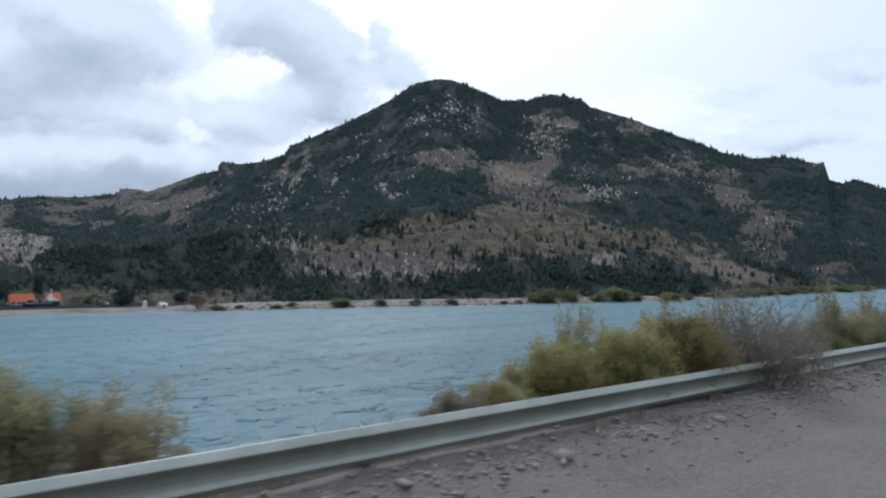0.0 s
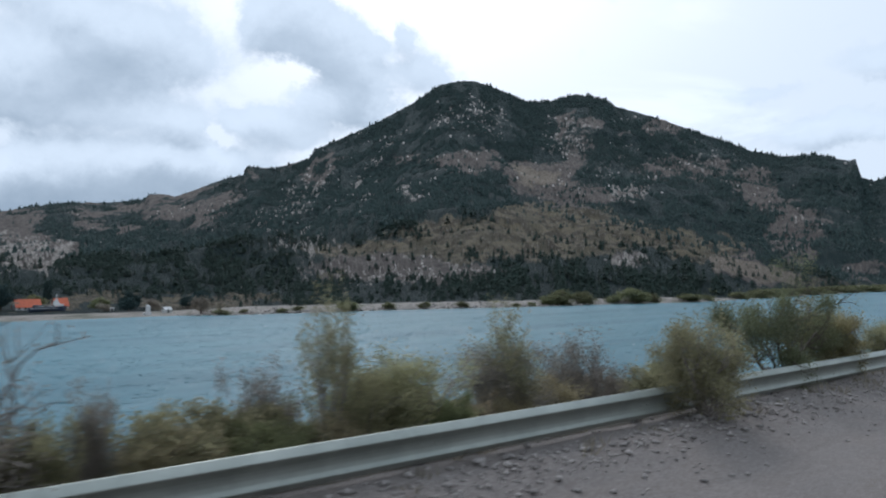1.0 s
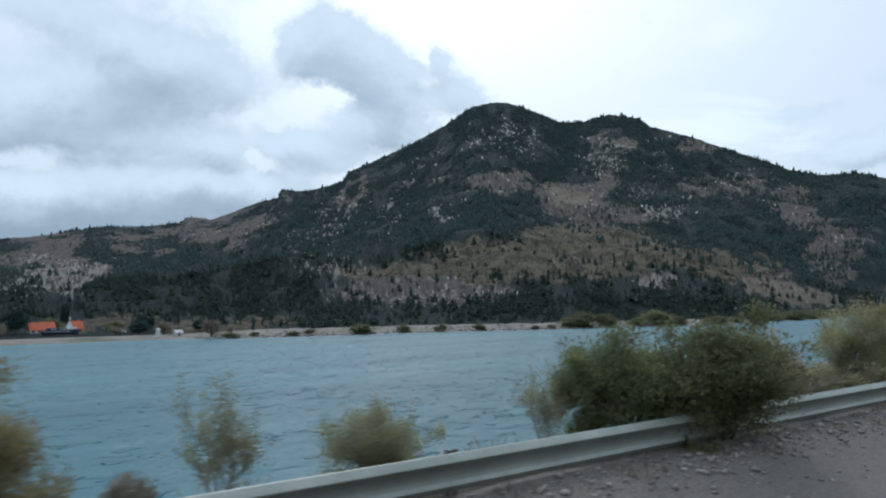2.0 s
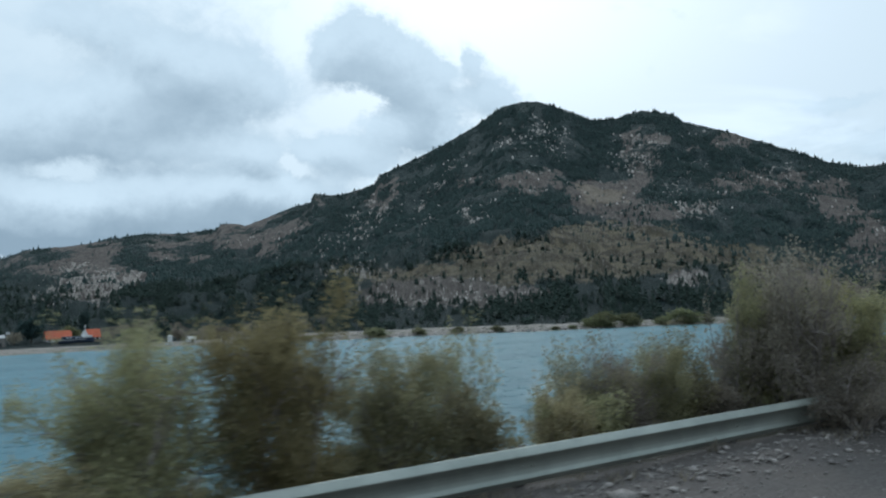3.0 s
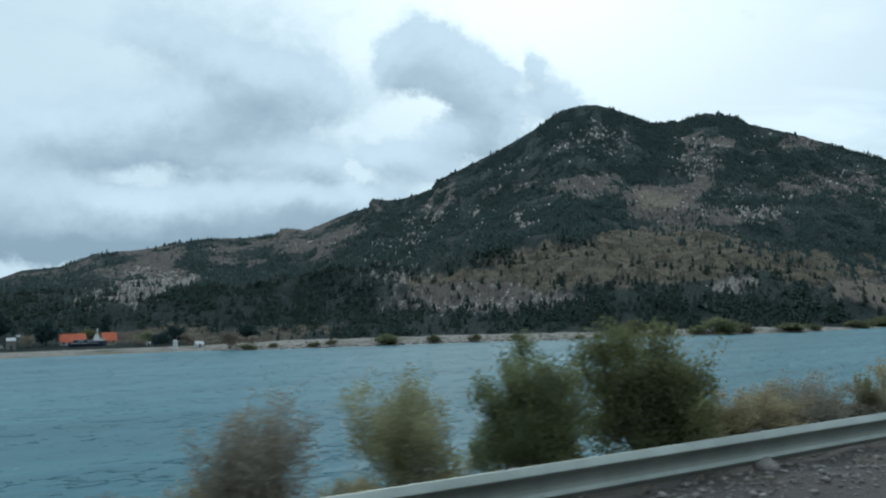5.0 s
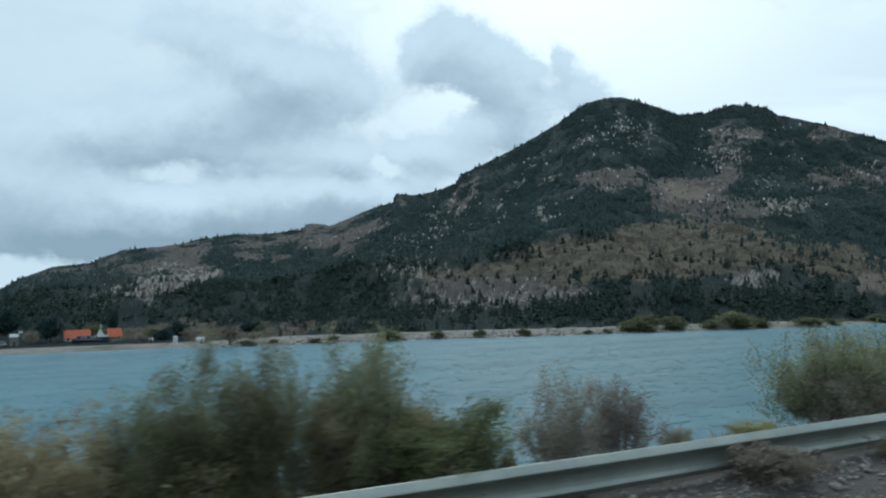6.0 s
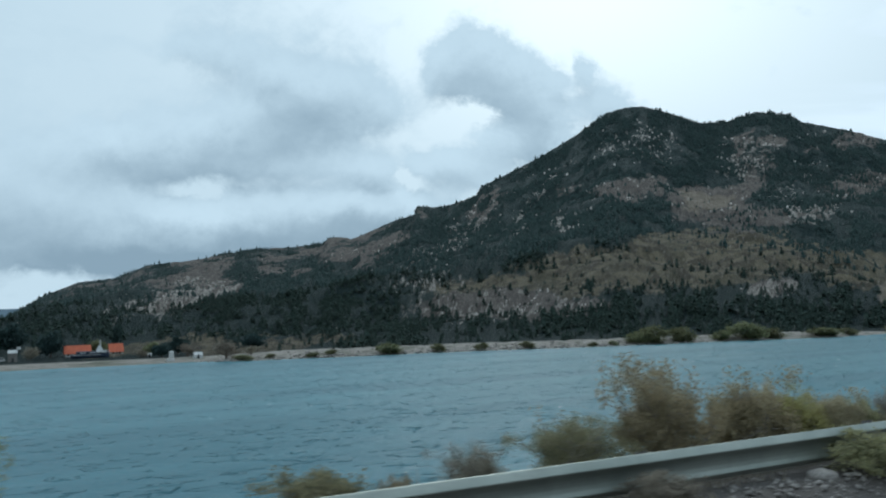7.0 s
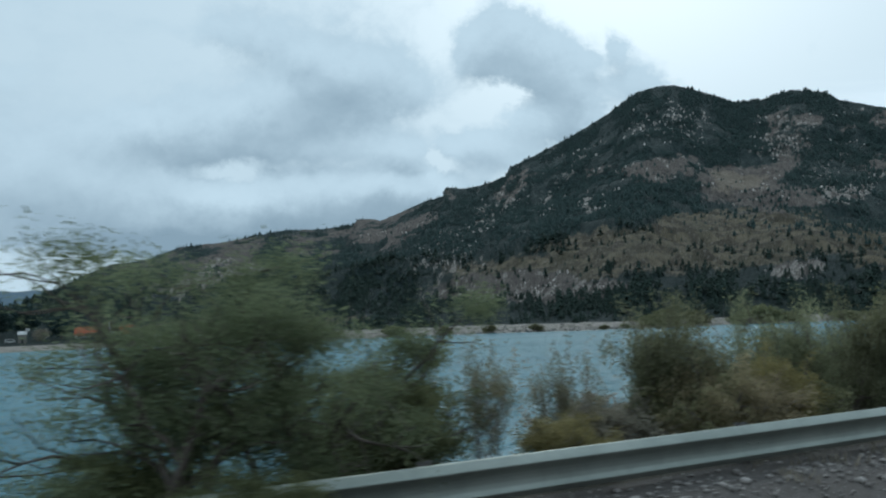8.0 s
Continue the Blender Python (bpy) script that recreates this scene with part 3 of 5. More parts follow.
def make_mountain():
    azs = np.unique(np.concatenate([np.arange(-30, -3, 1.0), np.arange(-3, 74, 0.16), np.arange(74, 80.5, 1.0)]))
    ss = np.concatenate([[-0.03, -0.012], np.linspace(0, 0.012, 14)[:-1], np.linspace(0.012, 0.1, 30), np.linspace(0.105, 1.0, 150), [1.03, 1.12, 1.3, 1.6]])
    A, S = np.meshgrid(azs, ss, indexing="ij")
    x, y, z = slope_point(A, S)
    ob = np_object("mountain", np.stack([x, y, z], -1).reshape(-1, 3), grid_faces(len(azs), len(ss)), SLOPE, smooth=True)
    el = np.degrees(np.arctan2(z - 2.3, np.hypot(x - EYE[0], y)))
    bare, grass, _ = covers(A, el, x, y)
    for name, v in (("bare", bare), ("grass", grass), ("rich", rock_rich(A, el, x, y)), ("scar", region(SCAR, *ragged(A, el, x, y)))):
        ob.data.attributes.new(name, "FLOAT", "POINT").data.foreach_set("value", v.ravel().astype(np.float32))
    ob.data.materials.append(SHINGLE)
    d = np.repeat(((ss[:-1] + ss[1:]) / 2 < 0.012)[None], len(azs) - 1, 0).ravel()
    ob.data.polygons.foreach_set("material_index", np.where(d, 1, 0).astype(np.int32))
    return tagged(ob, "dark wooded mountain with pale rock outcrops and dry grass", "mountain", kind="structure")


mountain = make_mountain()


def conifer_template(rng, tiers=3, sides=6):
    V, F = [], []
    for k in range(tiers):
        z0, z1 = 0.12 + 0.26 * k, 0.12 + 0.26 * k + 0.42
        z1 = 1.0 if k == tiers - 1 else z1
        r = 0.23 * (1 - 0.30 * k)
        b = len(V)
        for i in range(sides):
            a = 2 * math.pi * i / sides + k
            q = r * rng.uniform(0.65, 1.25)
            V.append((q * math.cos(a), q * math.sin(a), z0 + rng.uniform(-0.04, 0.04)))
        V.append((rng.uniform(-0.02, 0.02), rng.uniform(-0.02, 0.02), z1))
        F += [(b + i, b + (i + 1) % sides, b + sides) for i in range(sides)]
    return np.array(V), np.array(F)


def spray_template(seed, n=56):
    """A conifer seen nearer by: sprays of needles round a tapering, uneven crown."""
    rng = np.random.default_rng(seed)
    h = 0.05 + 0.93 * rng.random(n) ** 1.2
    a = rng.uniform(0, 2 * np.pi, n)
    reach = 0.24 * (1 - h) ** 0.62 * rng.uniform(0.55, 1.25, n) + 0.02
    out = np.stack([np.cos(a), np.sin(a), np.zeros(n)], -1)
    side = np.stack([-np.sin(a), np.cos(a), np.zeros(n)], -1)
    axis = np.stack([np.zeros(n), np.zeros(n), h], -1)
    w = (0.07 + 0.55 * reach)[:, None]
    tip = axis + out * reach[:, None] + np.array([0, 0, -0.05])
    V = np.stack([axis + np.array([0, 0, 0.10]), tip - side * w * 0.6, tip + side * w * 0.6], 1).reshape(-1, 3)
    return V, np.arange(n * 3).reshape(-1, 3)


def make_forest():
    rng = np.random.default_rng(5)
    n = 300000
    azd = rng.uniform(0.5, 73.5, n)
    s = 0.010 + 0.99 * rng.random(n) ** 1.15
    x, y, z = slope_point(azd, s)
    el = np.degrees(np.arctan2(z - 2.3, np.hypot(x - EYE[0], y)))
    wood = covers(azd, el, x, y)[2]
    clump = fbm(*down_slope(x, y), 50, 4, 21.0)
    r = np.hypot(x - EYE[0], y)
    dense = spot(azd, el, 49.5, -0.4, 7.5, 0.7)
    thin = np.interp(s, [0, 0.08, 0.16, 0.35], [0.17, 0.20, 0.36, 0.60]) + 0.9 * dense + 0.4 * spot(azd, el, 22, 0.2, 8, 1.8) + 0.25 * np.clip((s - 0.35) * 4, 0, 1)
    keep = rng.random(n) < np.clip(wood ** 1.3 * (0.5 + 6.0 * (clump - 0.45)), np.interp(s, [0.15, 0.3], [0.085, 0.015]), 1) * thin * np.clip((z - WATER - 1.4) / 2.0, 0, 1) * (1 - 0.55 * spot(azd, el, 35.5, 0.7, 6.5, 1.2)) * (1 - 0.8 * spot(azd, el, 19, -1.5, 9, 0.5))
    keep &= (np.interp(azd, *zip(*RIDGE)) > 8) & ~((x < 235) & (y < 640))
    idx = np.flatnonzero(keep)
    size = np.clip(rng.lognormal(1.85, 0.32, len(idx)), 3.5, 16) * np.interp(r[idx], [400, 900, 1600, 3600], [0.52, 0.74, 1.2, 1.65]) * (1 + 0.35 * dense)[idx]
    P = np.stack([x, y, z - 0.6], -1)[idx]
    near = r[idx] < 1050
    for far in (False, True):
        Vs, Fs, base = [], [], 0
        which = rng.integers(0, 3, len(idx))
        for k in range(3):
            tv, tf = conifer_template(random.Random(k), 2, 5) if far else spray_template(k)
            m = (which == k) & (near != far)
            sz = size[m]
            wide = (0.9, 1.8) if far else (1.1, 2.0)
            V, F = scatter(tv, tf, P[m], np.stack([sz * rng.uniform(*wide, len(sz)), sz * rng.uniform(*wide, len(sz)), sz], -1), rng.uniform(0, 6.28, len(sz)))
            Vs.append(V), Fs.append(F + base)
            base += len(V)
        ob = np_object("far_conifers" if far else "slope_conifers", np.concatenate(Vs), np.concatenate(Fs), NEEDLE if far else NEARNEEDLE)
        tagged(ob, "scattered dark green conifers covering the mountain side" if far else "dark conifers standing on the lower mountain slope", "trees", kind="stuff")


make_forest()


def rock_template(seed):
    bm = bmesh.new()
    bmesh.ops.create_icosphere(bm, subdivisions=1, radius=1.0)
    rr = random.Random(seed)
    for v in bm.verts:
        v.co *= rr.uniform(0.65, 1.2)
        v.co.z *= 0.8
    V, F = np.array([v.co[:] for v in bm.verts]), np.array([[v.index for v in f.verts] for f in bm.faces])
    bm.free()
    return V, F


def make_outcrops():
    rng = np.random.default_rng(8)
    n = 170000
    azd, s = rng.uniform(-1, 73, n), 0.06 + 0.93 * rng.random(n)
    x, y, z = slope_point(azd, s)
    el = np.degrees(np.arctan2(z - 2.3, np.hypot(x - EYE[0], y)))
    bare, grass, _ = covers(azd, el, x, y)
    vein = np.abs(fbm(x, y, 130, 4, 31.0) - 0.5)
    rich = rock_rich(azd, el, x, y)
    p = np.clip(0.005 + 0.02 * spot(azd, el, 36, 6, 8, 4) + 0.42 * rich + 0.05 * bare - 0.20 * grass, 0, 1) * np.clip((0.06 - vein) * 40, 0.05, 1)
    idx = np.flatnonzero((rng.random(n) < p) & (np.interp(azd, *zip(*RIDGE)) > 60))[:15000]
    h = rng.uniform(4, 14, len(idx)) * np.interp(s[idx], [0, 0.3, 1], [0.16, 0.6, 1.25]) * np.interp(azd[idx], [8, 20, 30], [0.45, 0.6, 1.0])
    P = np.stack([x, y, z], -1)[idx]
    tv, tf = rock_template(3)
    V, F = scatter(tv, tf, P, 0.72 * np.stack([h * rng.uniform(0.22, 0.6, len(h)), h * rng.uniform(0.22, 0.6, len(h)), h * rng.uniform(0.7, 1.7, len(h))], -1), rng.uniform(0, 6.28, len(h)))
    return tagged(np_object("rock_outcrops", V, F, ROCK), "pale weathered rock outcrops on the wooded slope", "rocks", kind="stuff")


make_outcrops()


# ---- guardrail ----
def w_profile(n=44):
    """Cross-section of the beam, front side towards -y: two waves with tight crests and a round valley between."""
    stops = [0.0, 0.02, 0.10, 0.17, 0.205, 0.24, 0.32, 0.41, 0.50, 0.60, 0.72, 0.81, 0.845, 0.88, 0.94, 1.0]
    depth = [0.030, 0.040, 0.072, 0.096, 0.102, 0.095, 0.058, 0.030, 0.018, 0.013, 0.018, 0.031, 0.036, 0.030, 0.004, -0.012]
    return [(-float(np.interp(k / n, stops, depth)), 0.385 * (1 - k / n)) for k in range(n + 1)]


def make_guardrail():
    rail = empty("guardrail", pose(0, RAIL_Y, 0), "galvanised steel crash barrier with double-wave beam beside the road", "guardrail")
    prof = w_profile()
    back = [(y + 0.004, z) for y, z in reversed(prof)]
    loop = prof + back
    L, step = 4.13, 3.81
    V, F = [], []
    for i in range(2):
        V += [(i * L, y, z) for y, z in loop]
    k = len(loop)
    F = [(j, (j + 1) % k, k + (j + 1) % k, k + j) for j in range(k)]
    beam_me = np_mesh("beam", V, F)
    beam_me.materials.append(ZINC)
    beam_me.polygons.foreach_set("use_smooth", np.ones(len(beam_me.polygons), bool))
    bm = bmesh.new()
    box(bm, -0.06, 0.06, 0.10, 0.106, -0.5, 0.74)
    box(bm, -0.06, -0.054, 0.106, 0.17, -0.5, 0.74)
    box(bm, 0.054, 0.06, 0.106, 0.17, -0.5, 0.74)
    post_me = bpy.data.meshes.new("post")
    bm.to_mesh(post_me), bm.free()
    post_me.materials.append(POSTM)
    bm = box(bmesh.new(), -0.05, 0.05, 0.0, 0.10, 0.46, 0.72, 0.006)
    block_me = bpy.data.meshes.new("spacer")
    bm.to_mesh(block_me), bm.free()
    block_me.materials.append(POSTM)
    bm = bmesh.new()
    bmesh.ops.create_cone(bm, cap_ends=True, segments=8, radius1=0.016, radius2=0.012, depth=0.014, matrix=pose(0, -0.011, 0, 90))
    bolt_me = bpy.data.meshes.new("bolt")
    bm.to_mesh(bolt_me), bm.free()
    bolt_me.materials.append(ZINC)
    rr = random.Random(2)
    for i in range(-10, 46):
        x = i * step + 1.2
        sag = 0.012 * math.sin(x / 7.0)
        for name, me, m in (("beam", beam_me, pose(x, -0.004 * (i % 2), 0.370 + sag, 0, -0.1 * math.cos(x / 7.0))), ("post", post_me, pose(x + 0.16, 0, rr.uniform(-0.03, 0.02), rr.uniform(-1.5, 1.5))), ("spacer", block_me, pose(x + 0.16, 0, 0))):
            ob = new(name, me)
            ob.parent, ob.matrix_basis = rail, m
        for dx, z in ((0.08, 0.600), (0.24, 0.600), (0.08, 0.556), (0.24, 0.556), (0.16, 0.578)):
            ob = new("bolt", bolt_me)
            ob.parent, ob.matrix_basis = rail, pose(x + dx, -0.014 if z != 0.578 else -0.004, z + sag)
    return rail


make_guardrail()


# ---- shrubs ----
def tube(points, radii, sides=4):
    """A tapered tube along points."""
    P = np.asarray(points, float)
    T = np.gradient(P, axis=0)
    T /= np.linalg.norm(T, axis=1)[:, None] + 1e-9
    ref = np.array([0.31, 0.52, 0.79])
    U = np.cross(T, ref)
    U /= np.linalg.norm(U, axis=1)[:, None] + 1e-9
    W = np.cross(T, U)
    a = np.arange(sides) * 2 * np.pi / sides
    R = np.asarray(radii)[:, None, None]
    V = P[:, None] + R * (np.cos(a)[None, :, None] * U[:, None] + np.sin(a)[None, :, None] * W[:, None])
    n = len(P)
    i, j = np.meshgrid(np.arange(n - 1), np.arange(sides), indexing="ij")
    q = i * sides + j
    q2 = i * sides + (j + 1) % sides
    return V.reshape(-1, 3), np.stack([q, q2, q2 + sides, q + sides], -1).reshape(-1, 4)


def shrub_meshes(seed, stems, spread, bend, forks, twigs, leaves, leaf, clump, top=1.0, trunk=0.0, thick=0.02, massed=0.55, dome=0.5):
    """Branches and leaves of a shrub about 1 m tall and 1 m wide."""
    rng = np.random.default_rng(seed)
    Vs, Fs, base, tips = [], [], 0, []

    def add(points, radii, sides=4):
        nonlocal base
        V, F = tube(points, radii, sides)
        Vs.append(V), Fs.append(F + base)
        base += len(V)

    def grow(p, d, length, r, level):
        pts, q = [p], p.copy()
        steps = 5 if level < 2 else 2
        for k in range(steps):
            d = d + rng.normal(0, 0.16 + 0.10 * level, 3) + np.array([0, 0, bend])
            d /= np.linalg.norm(d)
            q = q + d * length / steps
            pts.append(q)
        add(pts, np.linspace(r, r * 0.35, steps + 1), 5 if level == 0 else 3)
        if level == 2:
            tips.extend(pts[1:])
            return
        for _ in range(forks if level == 0 else twigs):
            k = rng.integers(2, 6)
            nd = d + rng.normal(0, 0.75, 3)
            nd[2] += 0.15
            nd /= np.linalg.norm(nd)
            grow(pts[k], nd, length * rng.uniform(0.4, 0.75), r * 0.45, level + 1)
        tips.append(pts[-1])

    for k in range(stems):
        a = rng.uniform(0, 2 * np.pi)
        t = spread * rng.uniform(0.25, 1.0)
        d = np.array([math.cos(a) * t, math.sin(a) * t, 1.0])
        d /= np.linalg.norm(d)
        start = np.array([math.cos(a) * 0.06, math.sin(a) * 0.06, -0.05])
        grow(start, d, (0.62 + trunk) * rng.uniform(0.75, 1.1), thick * rng.uniform(0.7, 1.2), 0)
    V, F = np.concatenate(Vs), np.concatenate(Fs)
    tips = np.array(tips)
    # most leaves hang in soft clumps, the rest along the twigs
    lumps = tips[rng.integers(0, len(tips), 60)]
    heavy = rng.random(60) ** 2 + 0.15
    at = lumps[rng.choice(60, leaves, p=heavy / heavy.sum())] + rng.normal(0, 1, (leaves, 3)) * np.array([0.075, 0.075, 0.055])
    C = np.where(rng.random((leaves, 1)) < massed, at, tips[rng.integers(0, len(tips), leaves)] + rng.normal(0, clump, (leaves, 3)))
    C[:, 2] = np.maximum(C[:, 2], 0.02)
    size = np.abs(rng.normal(1, 0.3, leaves))[:, None] * leaf
    A = rng.normal(0, 1, (leaves, 3)) + np.array([0, 0, 0.5])
    A /= np.linalg.norm(A, axis=1)[:, None]
    B = np.cross(A, rng.normal(0, 1, (leaves, 3)))
    B /= np.linalg.norm(B, axis=1)[:, None] + 1e-9
    L = np.stack([C + B * size * 0.3, C + A * size, C - B * size * 0.3], 1).reshape(-1, 3)
    # bring both to a metre wide and a metre tall
    lo, hi = np.percentile(L, 1, axis=0), np.percentile(L, 99.3, axis=0)
    k = np.array([1 / max(hi[0] - lo[0], hi[1] - lo[1])] * 2 + [top / hi[2]])
    mid = np.array([(lo[0] + hi[0]) / 2, (lo[1] + hi[1]) / 2, 0]) * 0.6
    V, L = (V - mid) * k, (L - mid) * k
    V[:, 2] = np.where(V[:, 2] > 1.0, 1.0 + (V[:, 2] - 1.0) * 0.25, V[:, 2])
    q = L.reshape(-1, 3, 3)
    fq = V[F]
    F = F[(fq[:, :, 2].max(1) < 1.05) & (np.hypot(fq[:, :, 0], fq[:, :, 1]).max(1) < 0.57)]
    ok = (q[:, :, 2].max(1) < 1.12) & (np.hypot(q[:, :, 0], q[:, :, 1]).max(1) < 0.60)
    L = q[ok].reshape(-1, 3)
    # a rounded outer crown: leaf clusters over an uneven dome
    n = int(leaves * dome)
    if n:
        lump = 46
        a, up, r = rng.uniform(0, 2 * np.pi, lump), rng.random(lump) ** 0.8, rng.uniform(0.6, 1.0, lump) * rng.uniform(0.8, 1.08, lump)
        flat = np.sqrt(1 - up ** 2) * 0.42 * r
        M = np.stack([np.cos(a) * flat, np.sin(a) * flat, 0.10 + 0.80 * up * r], -1)
        C = M[rng.integers(0, lump, n)] + rng.normal(0, 1, (n, 3)) * np.array([0.062, 0.062, 0.055])
        C[:, 2] = np.maximum(C[:, 2], 0.02)
        size = np.abs(rng.normal(1, 0.3, n))[:, None] * leaf * k
        A, B = rng.normal(0, 1, (n, 3)), rng.normal(0, 1, (n, 3))
        A, B = A / np.linalg.norm(A, axis=1)[:, None] * size, B / np.linalg.norm(B, axis=1)[:, None] * size * 0.35
        L = np.concatenate([L, np.stack([C + B, C + A, C - B], 1).reshape(-1, 3)])
    return (V, F), (L, np.arange(len(L)).reshape(-1, 3))


KINDS = {
    # name: parameters, leaf material, wood material
    "olive": (dict(stems=14, spread=0.9, bend=0.10, forks=5, twigs=3, leaves=20000, leaf=0.022, clump=0.045), OLIVE, TWIG),
    "ochre": (dict(stems=14, spread=1.1, bend=0.08, forks=4, twigs=3, leaves=22000, leaf=0.025, clump=0.035, massed=0.3, dome=0.9), OCHRE, TWIG),
    "grey": (dict(stems=14, spread=0.9, bend=0.08, forks=5, twigs=4, leaves=14000, leaf=0.020, clump=0.035, massed=0.4, dome=0.35), GREYLEAF, TWIG),
    "bare": (dict(stems=14, spread=0.8, bend=0.05, forks=6, twigs=5, leaves=5000, leaf=0.020, clump=0.02, massed=0.3, dome=0.0), GREYLEAF, TWIG),
    "willow": (dict(stems=5, spread=0.9, bend=0.03, forks=8, twigs=5, leaves=44000, leaf=0.0165, clump=0.05, trunk=0.2, thick=0.028, massed=0.75, dome=0.0), WILLOW, BARK),
    "round": (dict(stems=13, spread=1.1, bend=0.05, forks=6, twigs=3, leaves=32000, leaf=0.027, clump=0.045, massed=0.5), DARKGREEN, BARK),
    "rusty": (dict(stems=15, spread=1.1, bend=0.06, forks=5, twigs=3, leaves=17000, leaf=0.027, clump=0.03, massed=0.3), RUSTY, TWIG),
    "yellow": (dict(stems=12, spread=0.8, bend=0.10, forks=5, twigs=3, leaves=24000, leaf=0.023, clump=0.045, massed=0.6), YELLOW, TWIG),
    "wisp": (dict(stems=7, spread=0.55, bend=0.10, forks=5, twigs=4, leaves=6500, leaf=0.022, clump=0.03, massed=0.12, thick=0.014, dome=0.0), OLIVE, TWIG),
    "green": (dict(stems=13, spread=1.0, bend=0.07, forks=6, twigs=4, leaves=30000, leaf=0.022, clump=0.04, massed=0.45), GREEN, BARK),
    "puff": (dict(stems=16, spread=1.2, bend=0.06, forks=5, twigs=3, leaves=22000, leaf=0.030, clump=0.03, massed=0.6), PUFF, TWIG),
    "low_rusty": (dict(stems=14, spread=1.1, bend=0.06, forks=4, twigs=2, leaves=9000, leaf=0.036, clump=0.035, massed=0.4), RUSTY, TWIG),
    "low": (dict(stems=12, spread=1.0, bend=0.08, forks=4, twigs=2, leaves=5500, leaf=0.046, clump=0.045, massed=0.4), GREYLEAF, TWIG),
    "low_olive": (dict(stems=12, spread=1.0, bend=0.08, forks=4, twigs=2, leaves=5500, leaf=0.046, clump=0.045, massed=0.4), OLIVE, TWIG),
}
LABELS = {
    "olive": "olive green scrub bush behind the guardrail", "ochre": "yellow ochre flowering scrub bush on the verge", "grey": "grey dry half-leafless bush on the bank",
    "bare": "bare twiggy grey bush leaning over the guardrail", "willow": "small willow with dark limbs and green leaves", "round": "dense rounded dark green bush on the bank",
    "rusty": "brown seeded scrub bush beside the guardrail", "yellow": "tall yellowish olive bush leaning over the guardrail", "low": "low dry grey scrub bush on the bank", "low_olive": "low olive scrub bush on the bank",
    "wisp": "tall thin wispy shrub with sparse olive leaves", "green": "feathery dark green bush on the bank", "puff": "low pale yellow seeded cushion bush", "low_rusty": "low brown seeded mound of scrub"}
SHRUBS = {}


def shrub(kind, x, y, width, height, seed=0):
    """A shrub of that kind standing at (x, y)."""
    key = kind, seed % 3
    turn = (x * 77.7 + y * 31.0) % 360
    z = float(ground_z(np.array(x), np.array(y))) - 0.03
    wide = width * (1.0 if kind == "wisp" else 1.28 if width < 1.7 else 1.15)
    size = Vector((wide, wide, height * 1.07))
    m = pose(x, y, z, 0, 0, turn)
    if key in SHRUBS:
        first = SHRUBS[key].scale
        return copy_thing(SHRUBS[key], m @ Matrix.Diagonal((size.x / first.x, size.y / first.y, size.z / first.z, 1)))
    params, leafm, woodm = KINDS[kind]
    (V, F), (L, LF) = shrub_meshes(100 + 7 * (seed % 3) + 31 * list(KINDS).index(kind), **params)
    ob = empty("willow" if kind == "willow" else "bush", Matrix(), LABELS[kind], "tree" if kind == "willow" else "bush", "roadside scrub")
    tagged(np_object("stem", V, F, woodm, ob, label="woody branching stems"), kind="stuff")
    tagged(np_object("foliage", L, LF, leafm, ob, label="many small leaves"), kind="stuff")
    ob.matrix_basis = m
    ob.scale = size
    SHRUBS[key] = ob
    return ob


# ---- far shore: lodge, boat, trees ----
WHITE = plain_mat("weathered white paint", ((0.42, 0.42, 0.41), (0.62, 0.62, 0.61)), 0.8, 0.6, 0, 0.1, 0.01)
ORANGE = plain_mat("orange red roof sheet", ((0.42, 0.085, 0.035), (0.58, 0.14, 0.06)), 0.6, 0.6, 0, 0.3, 0.03)
NAVY = plain_mat("dark blue hull paint", ((0.02, 0.032, 0.06), (0.05, 0.07, 0.11)), 0.5, 0.45, 0, 0.1, 0.01)
TIMBER = plain_mat("grey timber", ((0.13, 0.12, 0.11), (0.24, 0.22, 0.20)), 1.5, 0.85, 0, 0.4, 0.02)
DARKGLASS = plain_mat("dark window glass", ((0.02, 0.025, 0.03), (0.04, 0.05, 0.055)), 1.0, 0.25, 0, 0.0, 0.01)
TYRE = plain_mat("black rubber", ((0.015, 0.015, 0.015), (0.03, 0.03, 0.03)), 4.0, 0.85, 0, 0.1, 0.01)


def far_z(x, y):
    """Height of the far shore's flat land."""
    d = y - float(shore_y(x))
    bank = min(max((x - 205) / 40, 0), 1) * min(max((620 - x) / 60, 0), 1)
    return WATER - 0.4 + min(max(d, -60) * (0.035 + 0.16 * bank), 1.6 + 1.6 * bank)


def gable(bm, x0, x1, y0, y1, z0, z1, over=0.5, thick=0.18):
    """A pitched roof with its ridge along x, as two thick slabs."""
    ym = (y0 + y1) / 2
    for ya in (y0 - over, y1 + over):
        zz = z0 - over * (z1 - z0) / (ym - y0)
        lo = [bm.verts.new(p) for p in ((x0 - over, ya, zz), (x1 + over, ya, zz), (x1 + over, ym, z1), (x0 - over, ym, z1))]
        hi = [bm.verts.new((v.co.x, v.co.y, v.co.z + thick)) for v in lo]
        for f in (lo, hi, *([lo[i], lo[(i + 1) % 4], hi[(i + 1) % 4], hi[i]] for i in range(4))):
            bm.faces.new(f)
    bmesh.ops.recalc_face_normals(bm, faces=bm.faces)
    return bm


